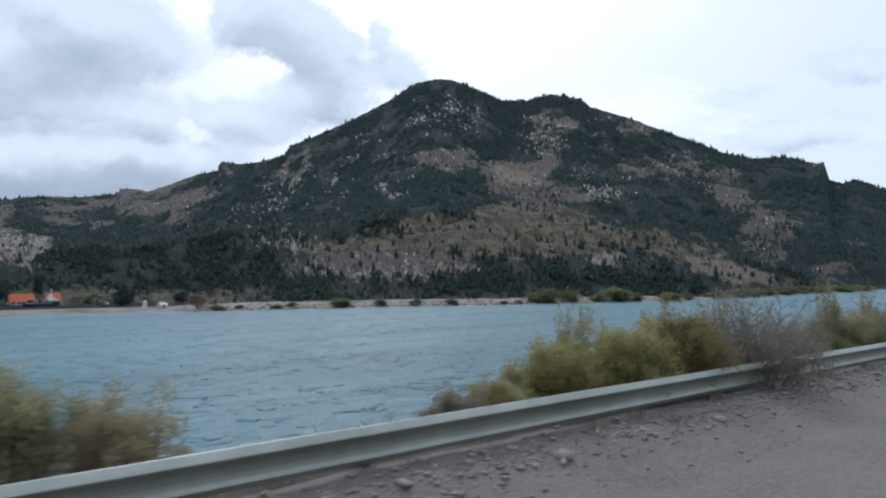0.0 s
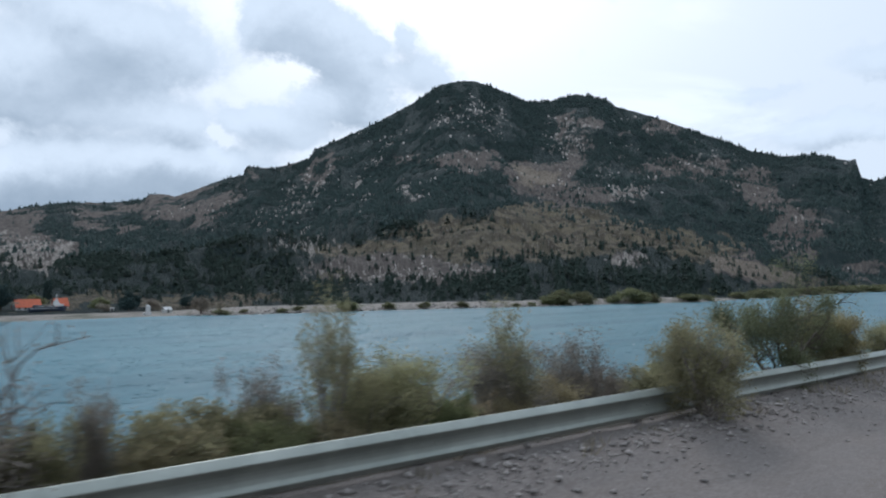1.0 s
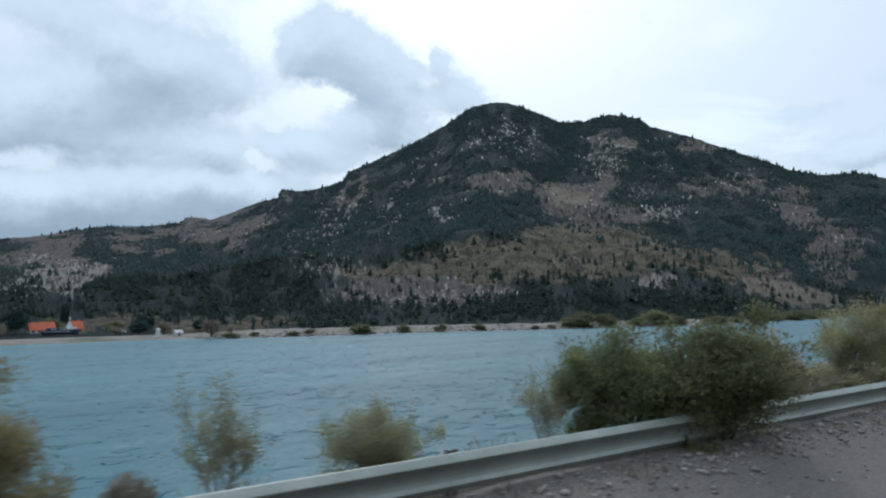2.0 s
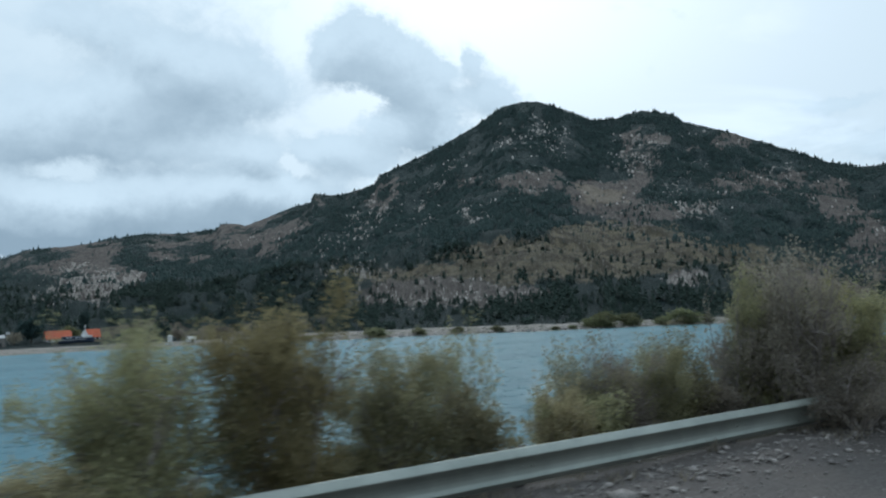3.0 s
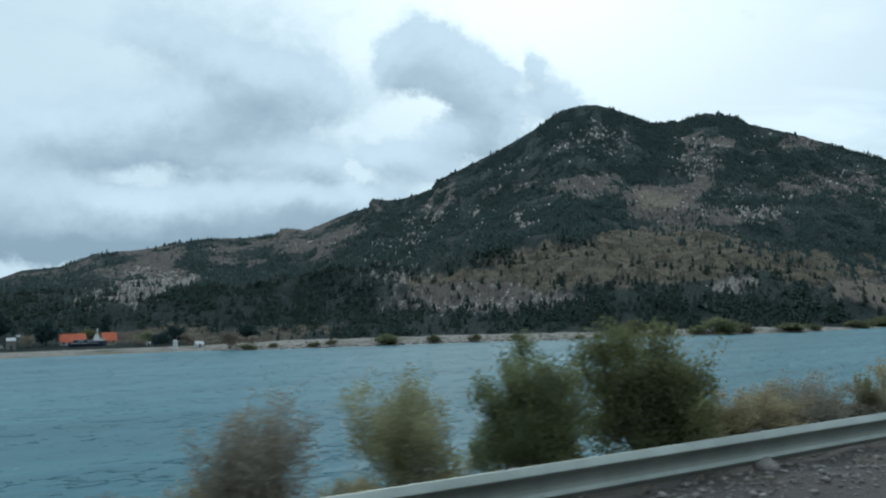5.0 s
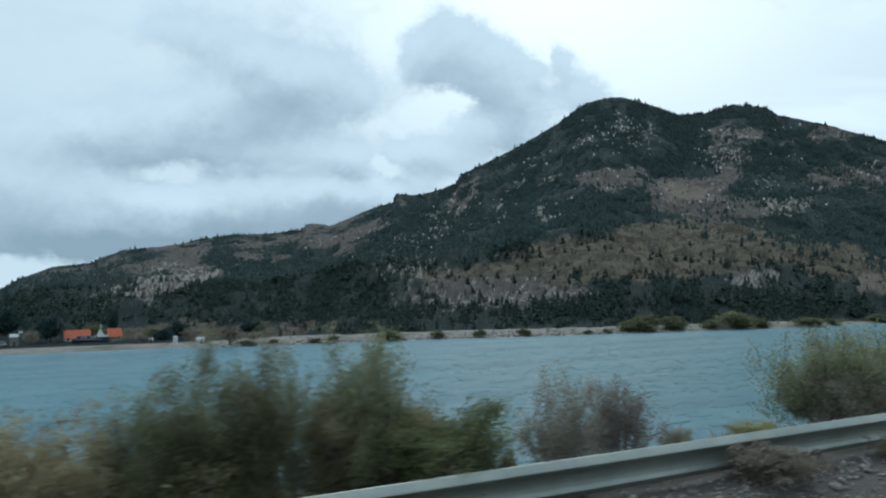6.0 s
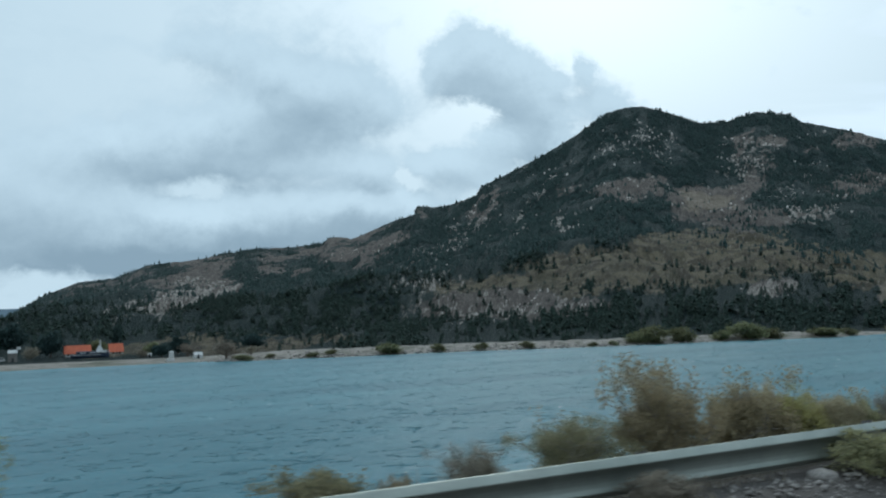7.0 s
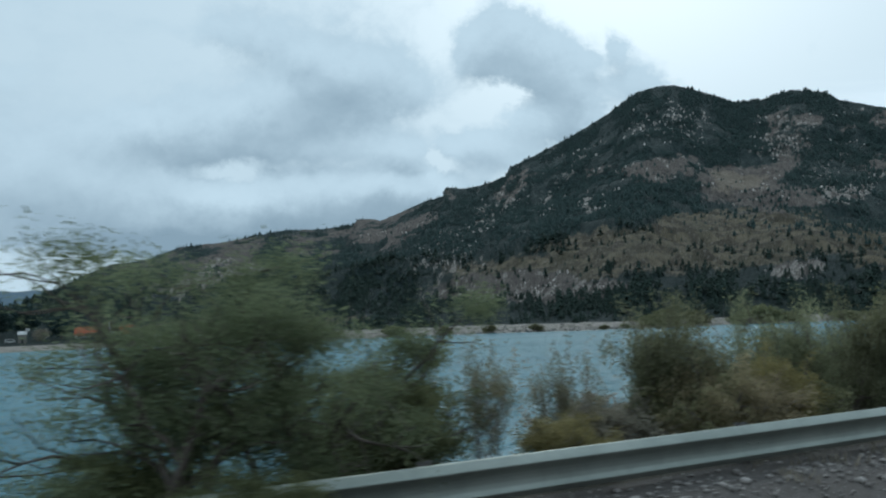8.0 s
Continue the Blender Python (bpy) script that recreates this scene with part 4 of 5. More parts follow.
def house(x, y, wid, dep, wall_h, roof_h, windows, label):
    h = empty("house", pose(x, y, far_z(x, y) - 0.1), label, "house")
    bm = box(bmesh.new(), -wid / 2, wid / 2, 0, dep, 0, wall_h)
    for sx in (-wid / 2, wid / 2):
        a, b, c = (bm.verts.new(p) for p in ((sx, 0, wall_h), (sx, dep, wall_h), (sx, dep / 2, wall_h + roof_h - 0.1)))
        bm.faces.new((a, b, c))
    part("wall", bm, WHITE, h, "white painted walls")
    part("roof", gable(bmesh.new(), -wid / 2, wid / 2, 0, dep, wall_h, wall_h + roof_h), ORANGE, h, "orange red sheet metal roof")
    for k in range(windows):
        wx0 = -wid / 2 + (k + 0.5) * wid / windows
        win = part("window", box(bmesh.new(), wx0 - 0.65, wx0 + 0.65, -0.06, 0.02, 1.0, 2.2), TIMBER, h)
        part("pane", box(bmesh.new(), wx0 - 0.55, wx0 + 0.55, -0.09, -0.05, 1.1, 2.1), DARKGLASS, win)
    part("door", box(bmesh.new(), -0.5, 0.5, -0.07, 0.02, 0.1, 2.15), TIMBER, h)
    part("chimney", box(bmesh.new(), wid * 0.22, wid * 0.22 + 0.7, dep * 0.55, dep * 0.55 + 0.7, wall_h, wall_h + roof_h + 0.9), TIMBER, h)
    return h


house(149.5, 496, 13.0, 8.0, 2.6, 4.0, 4, "white lakeside house with a long orange roof")
house(171.0, 508, 7.0, 8.0, 2.4, 4.2, 2, "small white lakeside house with an orange roof")


def boat(x, y, turn):
    """A beached excursion boat with a dark hull, cabin, pointed white wheelhouse and mast."""
    b = empty("boat", pose(x, y, far_z(x, y) - 0.15, 0, 0, turn), "beached excursion boat with dark blue hull and white wheelhouse", "boat")
    bm = bmesh.new()
    rings = []
    for k in range(9):
        u = k / 8
        px = -9.5 + 19 * u
        w = 2.3 * math.sin(math.pi * min(1, 0.35 + 0.65 * (1 - u) if u > 0.6 else 0.75 + 0.3 * u)) ** 0.6 if u < 0.98 else 0.12
        sheer = 2.3 + 0.9 * u ** 2
        rings.append([bm.verts.new((px, yy, zz)) for yy, zz in ((-w, sheer), (-w * 0.85, 1.0), (-w * 0.3, 0.1), (w * 0.3, 0.1), (w * 0.85, 1.0), (w, sheer))])
    for a, c in zip(rings, rings[1:]):
        for i in range(5):
            bm.faces.new((a[i], a[i + 1], c[i + 1], c[i]))
        bm.faces.new((a[0], c[0], c[5], a[5]))
    bm.faces.new(rings[0]), bm.faces.new(list(reversed(rings[-1])))
    bmesh.ops.recalc_face_normals(bm, faces=bm.faces)
    part("hull", bm, NAVY, b, "dark blue hull")
    part("rub_rail", box(bmesh.new(), -9.0, 5.0, -2.42, -2.28, 1.9, 2.15), WHITE, b, "white band")
    cab = part("cabin", box(bmesh.new(), -7.0, 3.0, -1.7, 1.7, 2.3, 3.9, 0.12), NAVY, b)
    for k in range(6):
        part("window", box(bmesh.new(), -6.6 + k * 1.55, -5.6 + k * 1.55, -1.76, -1.68, 2.9, 3.5), WHITE if k % 3 else DARKGLASS, cab)
    bm = bmesh.new()
    bmesh.ops.create_cone(bm, cap_ends=True, segments=4, radius1=2.9, radius2=0.7, depth=3.6, matrix=pose(4.6, 0, 5.0, 0, 0, 45))
    part("wheelhouse", bm, WHITE, b, "white tapering wheelhouse")
    part("bow_house", box(bmesh.new(), 5.5, 8.3, -1.3, 1.3, 2.8, 4.2, 0.15), WHITE, b, "white foredeck housing")
    bm = bmesh.new()
    bmesh.ops.create_cone(bm, cap_ends=True, segments=8, radius1=0.35, radius2=0.2, depth=3.4, matrix=pose(4.8, 0, 8.2))
    mast = part("mast", bm, WHITE, b)
    part("lamp_box", box(bmesh.new(), 4.3, 5.3, -0.5, 0.5, 8.6, 9.3, 0.1), WHITE, mast)
    return b


boat(154.0, 478, 0)


def van(x, y, turn, paint, label):
    v = empty("van", pose(x, y, far_z(x, y), 0, 0, turn), label, "van")
    bm = box(bmesh.new(), -2.4, 2.4, -0.95, 0.95, 0.35, 2.2, 0.18)
    for q in bm.verts:
        if q.co.x > 2.0 and q.co.z > 1.3:
            q.co.x -= 0.8
    part("body", bm, paint, v)
    for wx0 in (-1.5, 1.5):
        for wy0 in (-0.9, 0.9):
            bm = bmesh.new()
            bmesh.ops.create_cone(bm, cap_ends=True, segments=14, radius1=0.36, radius2=0.36, depth=0.24, matrix=pose(wx0, wy0, 0.36, 90))
            part("wheel", bm, TYRE, v)
    part("window", box(bmesh.new(), -1.9, 1.2, -0.98, -0.93, 1.35, 1.95), DARKGLASS, v)
    return v


van(111.5, 478, 4, WHITE, "white van parked on the far shore")


def hut(x, y, wid, hei, paint, label):
    h = empty("hut", pose(x, y, far_z(x, y) - 0.1), label, "hut")
    part("wall", box(bmesh.new(), -wid / 2, wid / 2, 0, wid, 0, hei, 0.05), paint, h)
    part("roof", gable(bmesh.new(), -wid / 2, wid / 2, 0, wid, hei, hei + wid * 0.35, 0.25, 0.1), WHITE, h)
    part("door", box(bmesh.new(), -0.45, 0.45, -0.06, 0.02, 0, 2.0), DARKGLASS, h)
    return h


hut(117.0, 474, 4.0, 4.6, TIMBER, "tall grey timber hut on the far shore")
hut(199.0, 424, 4.0, 1.7, WHITE, "low white hut on the pebble beach")
hut(180.5, 455, 1.8, 1.6, WHITE, "tiny white shed behind the beach")


def flag(x, y):
    f = empty("flagpole", pose(x, y, far_z(x, y) - 0.1), "thin pole with a small white flag", "flagpole")
    bm = bmesh.new()
    bmesh.ops.create_cone(bm, cap_ends=True, segments=8, radius1=0.09, radius2=0.05, depth=8.0, matrix=pose(0, 0, 4.0))
    part("pole", bm, TIMBER, f)
    bm = bmesh.new()
    bmesh.ops.create_grid(bm, x_segments=6, y_segments=3, size=1.0, matrix=pose(1.0, 0, 7.1, 90) @ Matrix.Diagonal((1.0, 0.65, 1, 1)))
    for q in bm.verts:
        q.co.y += 0.15 * math.sin(q.co.x * 4)
    part("cloth", bm, WHITE, f, "white flag")
    return f


flag(118.5, 468)


def tower(x, y):
    """A small round white beacon on a block."""
    t = empty("beacon_tower", pose(x, y, far_z(x, y) - 0.1), "squat white beacon tower on the pebble shore", "beacon")
    part("base", box(bmesh.new(), -1.7, 1.7, -1.5, 1.5, 0, 1.4, 0.12), WHITE, t)
    bm = bmesh.new()
    bmesh.ops.create_cone(bm, cap_ends=True, segments=20, radius1=1.25, radius2=1.05, depth=2.6, matrix=pose(0.4, 0, 3.0))
    part("shaft", bm, WHITE, t)
    bm = bmesh.new()
    bmesh.ops.create_uvsphere(bm, u_segments=20, v_segments=8, radius=1.2, matrix=pose(0.4, 0, 4.3) @ Matrix.Diagonal((1, 1, 0.75, 1)))
    part("dome", bm, WHITE, t)
    return t


tower(183.5, 414)

FARTREES = {}


def far_tree(kind, x, y, width, height, z=None):
    """Shore trees and bushes: a trunk and a crown of many leaf clumps."""
    shape = {"dark": (NEEDLE, 0.12, 5000), "bare": (GREYLEAF, 0.05, 1100), "green": (SHOREGREEN, 0.05, 2200), "poplar": (NEEDLE, 0.10, 1600)}[kind]
    zz = far_z(x, y) - 0.1 if z is None else z
    turn = (x * 37.0) % 360
    if kind in FARTREES:
        first = FARTREES[kind].scale
        return copy_thing(FARTREES[kind], pose(x, y, zz, 0, 0, turn) @ Matrix.Diagonal((width / first.x, width / first.y, height / first.z, 1)))
    rng = np.random.default_rng(len(FARTREES) + 40)
    names = {"dark": ("tree", "dark rounded evergreen tree on the far shore"), "bare": ("bare_bush", "leafless pinkish grey bush on the far shore"), "green": ("shore_bush", "rounded olive green willow bush at the waterline"), "poplar": ("poplar", "tall narrow dark poplar behind the houses")}[kind]
    ob = empty(names[0], Matrix(), names[1], "tree" if kind in ("dark", "poplar") else "bush", "far shore " + ("trees" if kind in ("dark", "poplar") else "bushes"))
    V, F = tube([(0, 0, -0.02), (0.01, 0, 0.2), (0, 0.01, 0.45), (0, 0, 0.8)], [0.04, 0.03, 0.02, 0.008], 6)
    np_object("trunk", V, F, BARK, ob)
    n = shape[2]
    lumps = rng.normal(0, 1, (22, 3))
    lumps = lumps / np.linalg.norm(lumps, axis=1)[:, None] * rng.uniform(0.5, 1.0, (22, 1)) * np.array([0.34, 0.34, 0.36])
    lumps[:, 2] += 0.56 if kind in ("dark", "poplar") else 0.40
    C = lumps[rng.integers(0, 22, n)] + rng.normal(0, 0.085, (n, 3))
    C[:, 2] = np.clip(C[:, 2], 0.01, 1.1)
    size = rng.uniform(0.02, 0.055, (n, 1))
    A, B = rng.normal(0, 1, (n, 3)), rng.normal(0, 1, (n, 3))
    A, B = A / np.linalg.norm(A, axis=1)[:, None] * size, B / np.linalg.norm(B, axis=1)[:, None] * size * 0.7
    np_object("crown", np.stack([C - A, C + B, C + A, C - B], 1).reshape(-1, 3), np.arange(n * 4).reshape(-1, 4), shape[0], ob)
    ob.matrix_basis = pose(x, y, zz, 0, 0, turn)
    ob.scale = (width, width, height)
    FARTREES[kind] = ob
    return ob


for row in [("dark", 136.0, 500, 15, 14.5), ("dark", 98.0, 540, 26, 24), ("dark", 84.0, 520, 18, 17), ("dark", 104.0, 560, 16, 22), ("dark", 118.0, 600, 22, 20), ("poplar", 178.0, 560, 8, 19), ("dark", 184.5, 442, 11, 7.5), ("bare", 126.0, 490, 11, 9), ("bare", 176.5, 456, 10, 6),
            ("bare", 208.0, 404, 15, 12), ("bare", 197.0, 440, 11, 9), ("bare", 222.0, 410, 9, 6), ("dark", 222.0, 450, 12, 7), ("dark", 240.0, 470, 16, 9), ("dark", 200.0, 480, 14, 10), ("green", 190.0, 500, 14, 8), ("green", 165.0, 540, 16, 10)]:
    far_tree(*row)
# bushes along the waterline: x, distance behind it, width, height
WATERSIDE = [(213, 6, 11, 3.6), (226, 9, 6, 2.6), (245, 5, 8, 2.6), (255, 8, 7, 3.0), (283, 4, 16, 6.4), (311, 4, 9, 5.2), (334, 4, 9, 4.8), (359, 4, 9.5, 4.6), (393, 3, 6.5, 3.0), (407, 4, 6.5, 3.0), (424, 7, 15, 7.0), (433, 6, 21, 11.0), (454, 6, 19, 9.5),
             (479, 6, 15, 6.5), (495, 7, 25, 11.5), (512, 6, 15, 7.0), (545, 7, 23, 6.0), (572, 7, 16, 5.0), (640, 9, 22, 7)]
WATERSIDE += [(x, 10, 0.8 * gap, 9) for x, gap in ((676, 36), (715, 42), (760, 48), (812, 52), (870, 58), (930, 62), (1000, 68), (1080, 74))]
for bx, back, w, h in WATERSIDE:
    far_tree("green", bx, float(shore_y(bx)) + back, w * 1.1, h)


def make_shore_rocks():
    """Boulders and driftwood-dark stones along the pale bank."""
    rng = np.random.default_rng(77)
    n = 900
    x = rng.uniform(195, 470, n)
    d = np.abs(rng.normal(0, 7, n)) + 0.5
    y = shore_y(x) + d
    z = np.array([far_z(a, b) for a, b in zip(x, y)])
    h = np.clip(rng.lognormal(-0.6, 0.5, n), 0.25, 1.8)
    tv, tf = rock_template(9)
    V, F = scatter(tv, tf, np.stack([x, y, z + h * 0.2], -1), np.stack([h * rng.uniform(0.8, 1.8, n), h, h * rng.uniform(0.5, 0.9, n)], -1), rng.uniform(0, 6.28, n))
    tagged(np_object("shore_rocks", V, F, STONE), "grey boulders scattered along the pale shore bank", "rocks", kind="stuff")


make_shore_rocks()


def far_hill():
    """Wooded hills at the lake's far end, with the blue of distance put into their colour."""
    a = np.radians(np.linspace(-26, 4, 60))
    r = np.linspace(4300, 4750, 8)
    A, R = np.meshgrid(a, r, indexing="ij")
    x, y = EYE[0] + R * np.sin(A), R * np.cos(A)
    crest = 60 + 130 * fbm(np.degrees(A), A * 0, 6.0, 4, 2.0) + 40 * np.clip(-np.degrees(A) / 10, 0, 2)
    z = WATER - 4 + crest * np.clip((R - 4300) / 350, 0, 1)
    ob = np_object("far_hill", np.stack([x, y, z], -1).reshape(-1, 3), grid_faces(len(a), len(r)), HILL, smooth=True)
    tagged(ob, "distant wooded hills with blue haze in their colour", "hill", kind="structure")


# the blue is air haze painted into the base colour
HILL = plain_mat("hazy blue tinted wood", ((0.075, 0.12, 0.165), (0.11, 0.165, 0.21)), 0.01, 0.95, 0, 0.3, 5.0)
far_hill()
# kind, x, y, width, height, variant
STRETCH_A = [("grey", -1.0, 7.8, 1.8, 1.3, 0), ("olive", 0.6, 7.9, 1.5, 1.1, 1), ("olive", 2.2, 7.7, 0.95, 1.25, 0), ("rusty", 3.0, 7.5, 0.99, 0.96, 1), ("low", 7.3, 7.4, 0.68, 0.55, 1), ("ochre", 8.0, 7.3, 0.7, 0.64, 1),
             ("ochre", 9.5, 7.5, 1.11, 1.01, 0), ("wisp", 10.5, 7.9, 0.88, 1.67, 1), ("ochre", 10.8, 7.2, 1.2, 1.18, 2), ("bare", 13.9, 7.0, 1.7, 1.68, 0), ("ochre", 12.3, 7.0, 1.25, 1.42, 1), ("olive", 13.1, 7.9, 1.2, 1.2, 2), ("bare", 13.9, 6.1, 1.23, 1.12, 2),
             ("bare", 16.1, 7.4, 2.03, 1.56, 1), ("low_olive", 17.0, 7.5, 0.56, 0.81, 0), ("grey", 17.5, 7.6, 0.4, 1.06, 1), ("low_olive", 18.2, 7.6, 0.97, 0.8, 2), ("low_olive", 18.9, 7.6, 0.95, 0.78, 1), ("round", 19.0, 7.2, 0.98, 0.54, 1),
             ("grey", 19.3, 7.8, 0.64, 1.18, 0), ("wisp", 20.1, 7.7, 0.98, 1.87, 0), ("olive", 20.7, 7.6, 1.02, 0.93, 0), ("olive", 21.1, 7.8, 1.43, 1.15, 1), ("round", 21.3, 7.0, 0.42, 0.58, 0)]
STRETCH_B = [("wisp", 23.0, 7.8, 1.12, 1.68, 2), ("grey", 23.0, 7.8, 1.12, 1.14, 2), ("grey", 24.6, 7.8, 1.08, 1.22, 0), ("olive", 25.3, 6.12, 1.11, 1.29, 1), ("low_olive", 26.1, 7.6, 1.01, 0.58, 2), ("willow", 29.4, 7.0, 2.3, 2.08, 1),
             ("yellow", 31.2, 7.0, 1.17, 1.35, 0), ("low", 32.7, 7.4, 0.45, 0.5, 0), ("wisp", 33.7, 7.7, 0.91, 1.29, 2), ("olive", 35.3, 7.4, 1.02, 0.89, 2), ("wisp", 38.2, 7.6, 0.95, 1.15, 1), ("round", 39.4, 7.2, 1.47, 1.43, 2),
             ("round", 40.5, 6.5, 1.98, 1.66, 0)]
STRETCH_C = [("rusty", 43.5, 7.4, 0.8, 1.36, 2), ("rusty", 44.1, 7.5, 0.78, 1.11, 0), ("low", 46.1, 7.5, 0.91, 0.54, 1), ("olive", 47.3, 7.5, 1.42, 1.76, 2), ("yellow", 48.5, 7.2, 1.09, 2.0, 0), ("olive", 49.9, 7.4, 1.05, 1.49, 1),
             ("low_olive", 50.8, 7.2, 0.85, 0.98, 2), ("wisp", 51.1, 7.8, 0.95, 1.79, 0), ("rusty", 52.6, 7.5, 0.79, 0.98, 1), ("wisp", 53.3, 7.8, 1.2, 1.53, 1), ("grey", 53.7, 7.7, 1.03, 1.43, 0), ("olive", 54.6, 7.7, 0.89, 1.37, 1),
             ("wisp", 55.3, 7.8, 1.27, 1.64, 2), ("bare", 56.5, 7.7, 1.13, 2.16, 1), ("olive", 57.0, 7.4, 0.97, 2.22, 0), ("grey", 57.1, 6.9, 1.75, 2.5, 2)]
STRETCH_D = [("grey", 57.8, 7.8, 0.66, 1.84, 1), ("olive", 58.2, 6.4, 1.28, 1.94, 1), ("olive", 58.3, 7.5, 0.78, 2.03, 2), ("yellow", 59.1, 7.5, 0.78, 2.12, 1), ("grey", 59.4, 7.4, 0.85, 1.64, 2), ("rusty", 60.8, 7.6, 0.84, 1.34, 1),
             ("low", 61.2, 7.4, 0.67, 0.83, 0), ("wisp", 62.7, 7.9, 1.02, 1.97, 0), ("olive", 63.7, 7.4, 1.7, 1.25, 1), ("grey", 64.3, 7.8, 1.24, 1.99, 1), ("olive", 65.7, 7.8, 1.6, 1.85, 0),
             ("willow", 66.1, 8.0, 2.06, 1.89, 0), ("bare", 66.3, 7.6, 0.82, 1.72, 0), ("grey", 67.1, 7.6, 0.92, 1.34, 2), ("wisp", 68.0, 7.7, 0.46, 1.59, 1), ("low", 68.4, 7.5, 0.89, 0.96, 0), ("wisp", 68.7, 7.8, 1.71, 1.71, 2),
             ("ochre", 69.6, 7.3, 1.23, 1.31, 2)]
STRETCH_E = [("willow", 71.4, 7.6, 2.3, 2.3, 2), ("green", 71.3, 7.8, 1.7, 1.9, 1), ("rusty", 71.6, 7.2, 1.16, 0.97, 2), ("rusty", 72.3, 7.6, 1.09, 1.47, 0), ("rusty", 73.3, 7.6, 1.14, 1.35, 1), ("rusty", 73.7, 7.5, 1.53, 1.46, 1), ("wisp", 73.8, 7.9, 0.75, 1.7, 0),
             ("olive", 74.2, 7.4, 1.14, 1.02, 0), ("wisp", 74.7, 7.9, 0.62, 1.75, 1), ("olive", 75.1, 7.3, 1.02, 0.84, 1), ("wisp", 75.7, 7.9, 0.79, 1.61, 2), ("wisp", 76.3, 7.8, 0.96, 1.48, 0), ("low", 77.8, 7.5, 1.18, 0.45, 2),
             ("grey", 79.1, 7.5, 0.95, 1.2, 1), ("olive", 80.8, 7.6, 1.01, 1.3, 2), ("round", 82.7, 7.8, 1.08, 1.58, 0), ("round", 84.6, 7.8, 1.57, 1.71, 1)]
STRETCH_F = [("rusty", 86.4, 7.8, 1.4, 0.9, 0), ("grey", 87.9, 7.9, 1.4, 1.0, 1), ("low_olive", 89.2, 7.5, 0.45, 0.86, 0), ("low", 89.8, 7.4, 0.77, 0.59, 1), ("rusty", 90.6, 7.6, 0.81, 1.07, 0), ("rusty", 91.6, 7.7, 1.29, 1.18, 2),
             ("green", 92.7, 7.7, 0.97, 1.42, 0), ("green", 93.6, 7.7, 0.96, 1.67, 1), ("olive", 94.5, 7.5, 0.82, 1.14, 0), ("green", 94.8, 7.7, 1.15, 1.67, 2), ("rusty", 95.2, 7.4, 0.73, 0.9, 1), ("round", 95.3, 7.3, 1.42, 0.94, 0),
             ("low_olive", 96.2, 7.2, 0.22, 0.41, 1), ("grey", 97.1, 7.4, 0.78, 1.22, 0), ("grey", 98.1, 7.5, 0.81, 1.03, 2), ("low", 98.9, 7.4, 0.42, 0.44, 2)]
STRETCH_G = [("ochre", 100.0, 7.1, 0.74, 0.38, 0), ("grey", 102.6, 7.4, 1.08, 1.0, 1), ("green", 102.9, 7.9, 1.99, 1.54, 1), ("low_rusty", 104.4, 6.95, 0.9, 0.54, 2), ("green", 104.8, 8.0, 1.91, 1.63, 0), ("low", 105.4, 7.2, 0.46, 0.39, 1),
             ("low_olive", 108.1, 6.0, 0.69, 0.41, 2), ("low_olive", 108.6, 7.4, 0.86, 0.53, 0), ("low_rusty", 109.4, 7.3, 0.3, 0.34, 0), ("grey", 110.4, 7.5, 0.75, 0.55, 2),
             ("olive", 111.7, 7.4, 1.13, 0.72, 2), ("rusty", 113.1, 7.5, 1.04, 1.27, 0), ("rusty", 114.5, 7.5, 1.22, 1.06, 1), ("low", 114.5, 7.4, 0.57, 0.84, 2)]
STRETCH_H = [("ochre", 115.3, 7.4, 0.82, 0.83, 1), ("puff", 116.0, 7.2, 0.82, 0.66, 0), ("low_olive", 116.8, 7.4, 0.45, 0.59, 0), ("grey", 117.9, 7.6, 0.65, 0.66, 0), ("rusty", 118.8, 7.6, 0.86, 0.95, 1), ("willow", 121.3, 7.8, 2.6, 2.4, 0),
             ("round", 120.9, 7.7, 1.3, 0.65, 1), ("round", 121.5, 6.2, 1.23, 0.56, 2), ("willow", 122.7, 7.6, 2.68, 2.20, 2), ("wisp", 124.6, 7.8, 0.98, 1.47, 1), ("ochre", 125.2, 7.1, 0.82, 0.58, 0), ("wisp", 125.7, 7.9, 0.94, 1.4, 0),
             ("green", 127.6, 8.0, 1.36, 1.83, 0), ("rusty", 127.6, 7.5, 1.05, 1.08, 2), ("ochre", 128.8, 7.6, 1.06, 1.16, 1), ("green", 129.9, 8.3, 1.35, 1.92, 1), ("green", 131.2, 7.9, 1.47, 1.82, 2), ("round", 123.6, 8.3, 1.8, 1.5, 0), ("round", 132.6, 7.7, 2.4, 1.7, 2),
             ("olive", 134.2, 7.8, 2.2, 1.6, 0), ("grey", 136.5, 7.8, 2.0, 1.5, 1)]
# growth that has come through under the rail to the road's side
FRONT = [("grey", 57.0, 6.05, 1.6, 1.1, 0), ("low_olive", 94.4, 6.0, 0.7, 0.35, 0), ("low", 98.9, 6.0, 0.8, 0.4, 1), ("low_olive", 101.2, 5.9, 0.6, 0.3, 2), ("low", 111.6, 5.95, 0.7, 0.35, 0), ("low_olive", 114.8, 6.0, 0.9, 0.45, 2)]
for row in FRONT + STRETCH_A + STRETCH_B + STRETCH_C + STRETCH_D + STRETCH_E + STRETCH_F + STRETCH_G + STRETCH_H:
    shrub(*row)
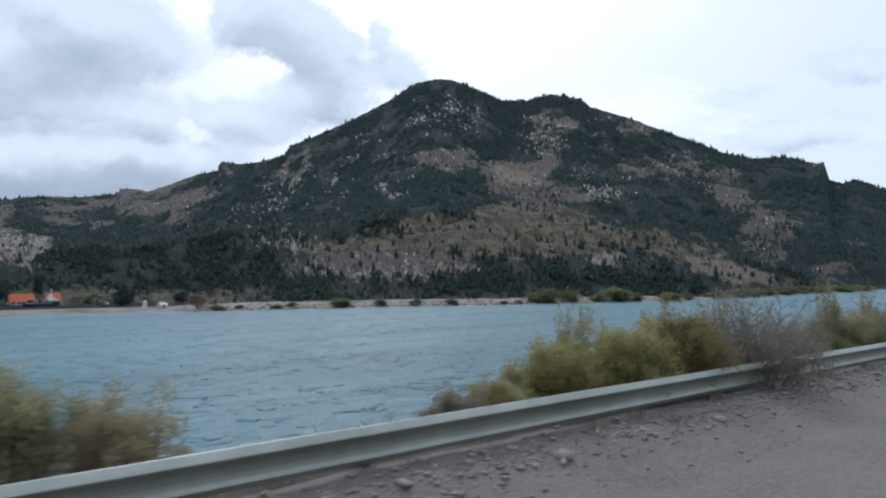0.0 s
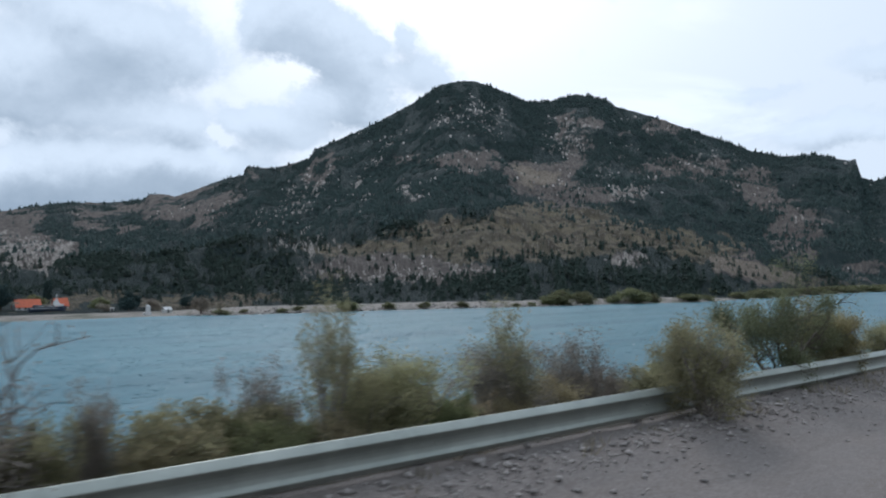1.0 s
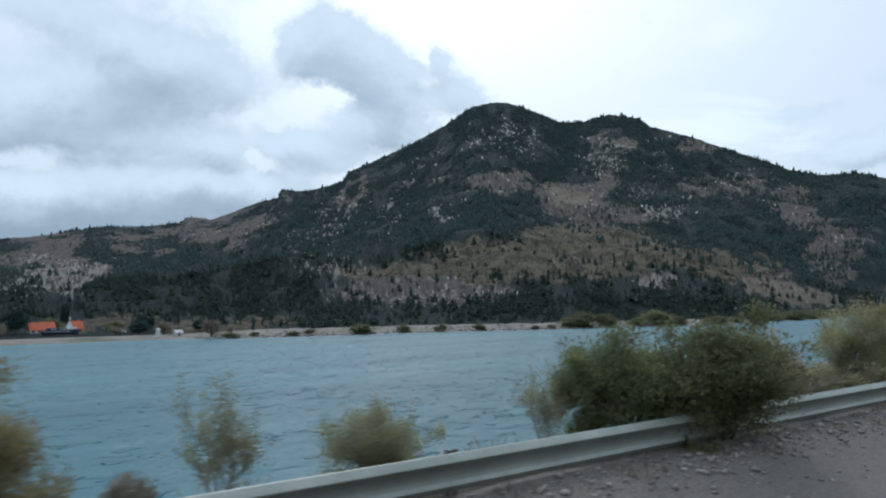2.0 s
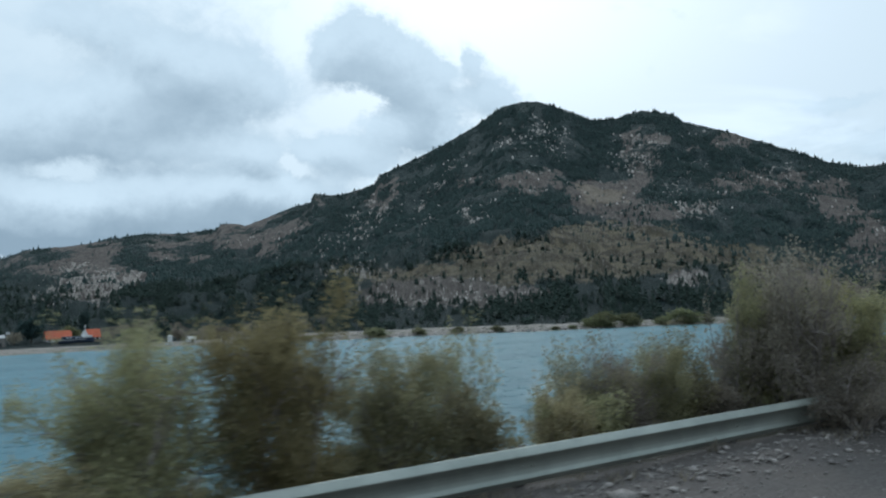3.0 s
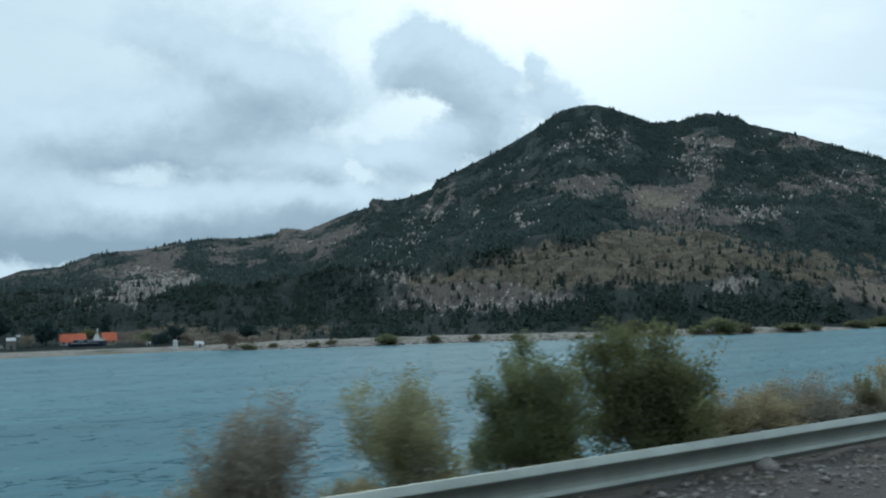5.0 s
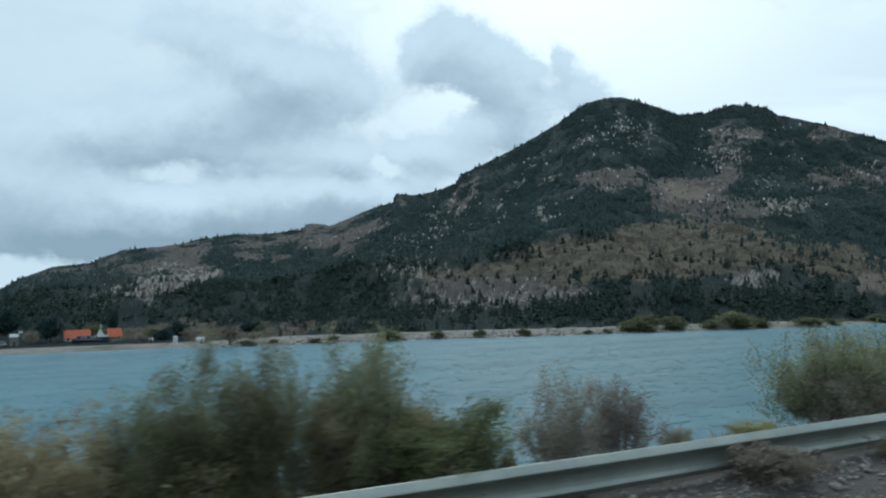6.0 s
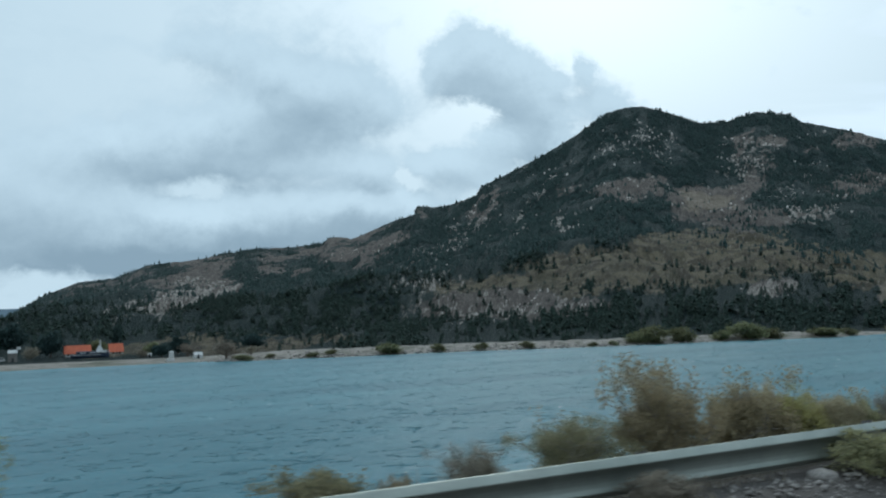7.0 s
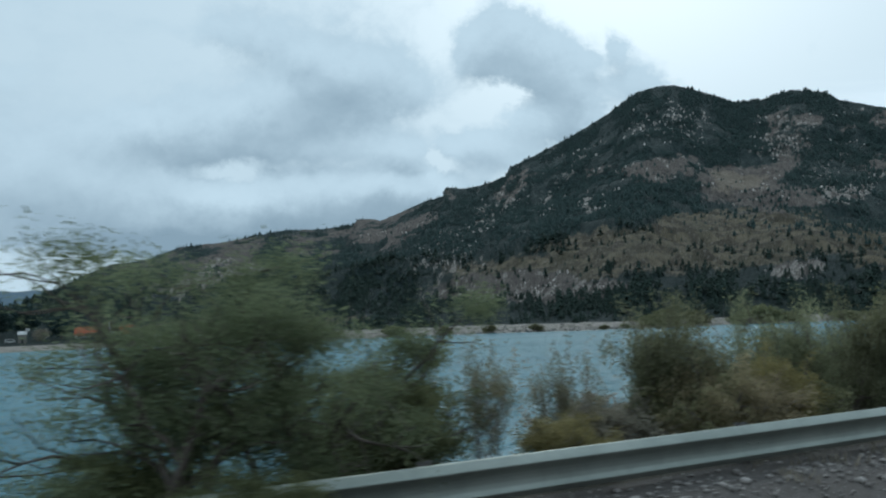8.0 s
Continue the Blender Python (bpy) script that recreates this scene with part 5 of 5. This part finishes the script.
# a lower thicket fills the stretches where the scrub closes up
rr = random.Random(17)
for x0, x1, step, top in ((12.5, 27.0, 0.8, 0.7), (46.5, 50.5, 1.2, 0.7), (53.0, 68.5, 0.75, 0.9), (70.5, 76.0, 0.9, 0.8), (77.5, 89.0, 1.3, 0.6), (91.0, 96.0, 1.0, 0.7), (119.0, 123.0, 1.4, 0.45), (126.5, 134.0, 0.8, 0.8)):
    x = x0
    while x < x1:
        h = top * rr.uniform(0.65, 1.15)
        shrub(rr.choice(("low", "low_olive", "rusty", "low_olive", "low")), x, rr.uniform(7.5, 8.6), h * rr.uniform(1.2, 1.7), h, rr.randrange(3))
        x += step * rr.uniform(0.7, 1.4)


# low growth on the bank's shoulder, too fine to count
def make_tufts():
    rng = np.random.default_rng(12)
    n = 1300
    x, y = rng.uniform(-6, 138, n), np.abs(rng.normal(0, 1.3, n)) + 6.9
    near = rng.random(n) < 0.30
    y[near] = rng.uniform(5.75, 6.8, near.sum())
    z = ground_z(x, y)
    k = 14
    B = np.repeat(np.stack([x, y, z - 0.02], -1), k, 0) + np.concatenate([rng.normal(0, 0.09, (n * k, 2)), np.zeros((n * k, 1))], 1)
    h = np.repeat(rng.uniform(0.12, 0.42, n) * np.where(near, 0.5, 1.0), k)[:, None]
    D = np.stack([rng.normal(0, 0.4, n * k), rng.normal(0, 0.4, n * k), np.ones(n * k)], -1)
    W = rng.normal(0, 1, (n * k, 3)) * np.array([1, 1, 0.1])
    W = W / np.linalg.norm(W, axis=1)[:, None] * 0.012
    tip = B + D * h * rng.uniform(0.6, 1.1, (n * k, 1))
    V = np.stack([B - W, B + W, B + D * h * 0.55 + W * 0.8, tip], 1).reshape(-1, 3)
    ob = np_object("grass_tufts", V, np.arange(n * k * 4).reshape(-1, 4), GREYLEAF)
    tagged(ob, "dry straw-coloured grass tufts along the verge", "grass", kind="stuff")


make_tufts()


# loose stones of the shoulder
def pebble_template():
    """A rough eight-sided pebble."""
    V = np.array([(1, 0.1, 0), (-0.9, 0.2, 0.1), (0.1, 0.9, -0.1), (-0.1, -1, 0.1), (0.15, 0.05, 0.9), (0, 0, -0.8)], float)
    return V, np.array([(0, 2, 4), (2, 1, 4), (1, 3, 4), (3, 0, 4), (2, 0, 5), (1, 2, 5), (3, 1, 5), (0, 3, 5)])


def make_stones():
    rng = np.random.default_rng(3)
    tv, tf = pebble_template()
    n = 30000
    x = rng.uniform(-6, 136, n)
    y = np.where(rng.random(n) < 0.8, rng.normal(5.82, 0.26, n), rng.uniform(4.6, 7.4, n))
    size = np.clip(rng.lognormal(-4.25, 0.6, n), 0.007, 0.06)
    z = np.maximum(ground_z(x, y), np.where(y < 5.0, 0.0, -1)) + size * 0.3
    V, F = scatter(tv, tf, np.stack([x, y, z], -1), np.stack([size * rng.uniform(0.8, 1.5, n), size * rng.uniform(0.8, 1.5, n), size * rng.uniform(0.5, 0.9, n)], -1), rng.uniform(0, 6.28, n))
    tagged(np_object("loose_stones", V, F, STONE), "loose grey stones and gravel along the road edge", "gravel", kind="stuff")
    # the larger ones are things of their own
    stone_me = []
    for k in range(4):
        V, F = rock_template(20 + k)
        me = np_mesh("stone", V, F)
        me.materials.append(STONE)
        stone_me.append(me)
    for k in range(60):
        s = rng.uniform(0.05, 0.11) if k < 52 else rng.uniform(0.12, 0.2)
        sx, sy = rng.uniform(0, 130), rng.normal(5.85, 0.25)
        ob = new("stone", stone_me[k % 4])
        ob.matrix_basis = pose(sx, sy, float(ground_z(np.array(sx), np.array(sy))) + s * 0.2, 0, 0, rng.uniform(0, 360)) @ Matrix.Diagonal((s * rng.uniform(0.8, 1.4), s, s * 0.65, 1))
        tagged(ob, "angular grey stone lying on the gravel verge", "stone", "verge stones")


make_stones()
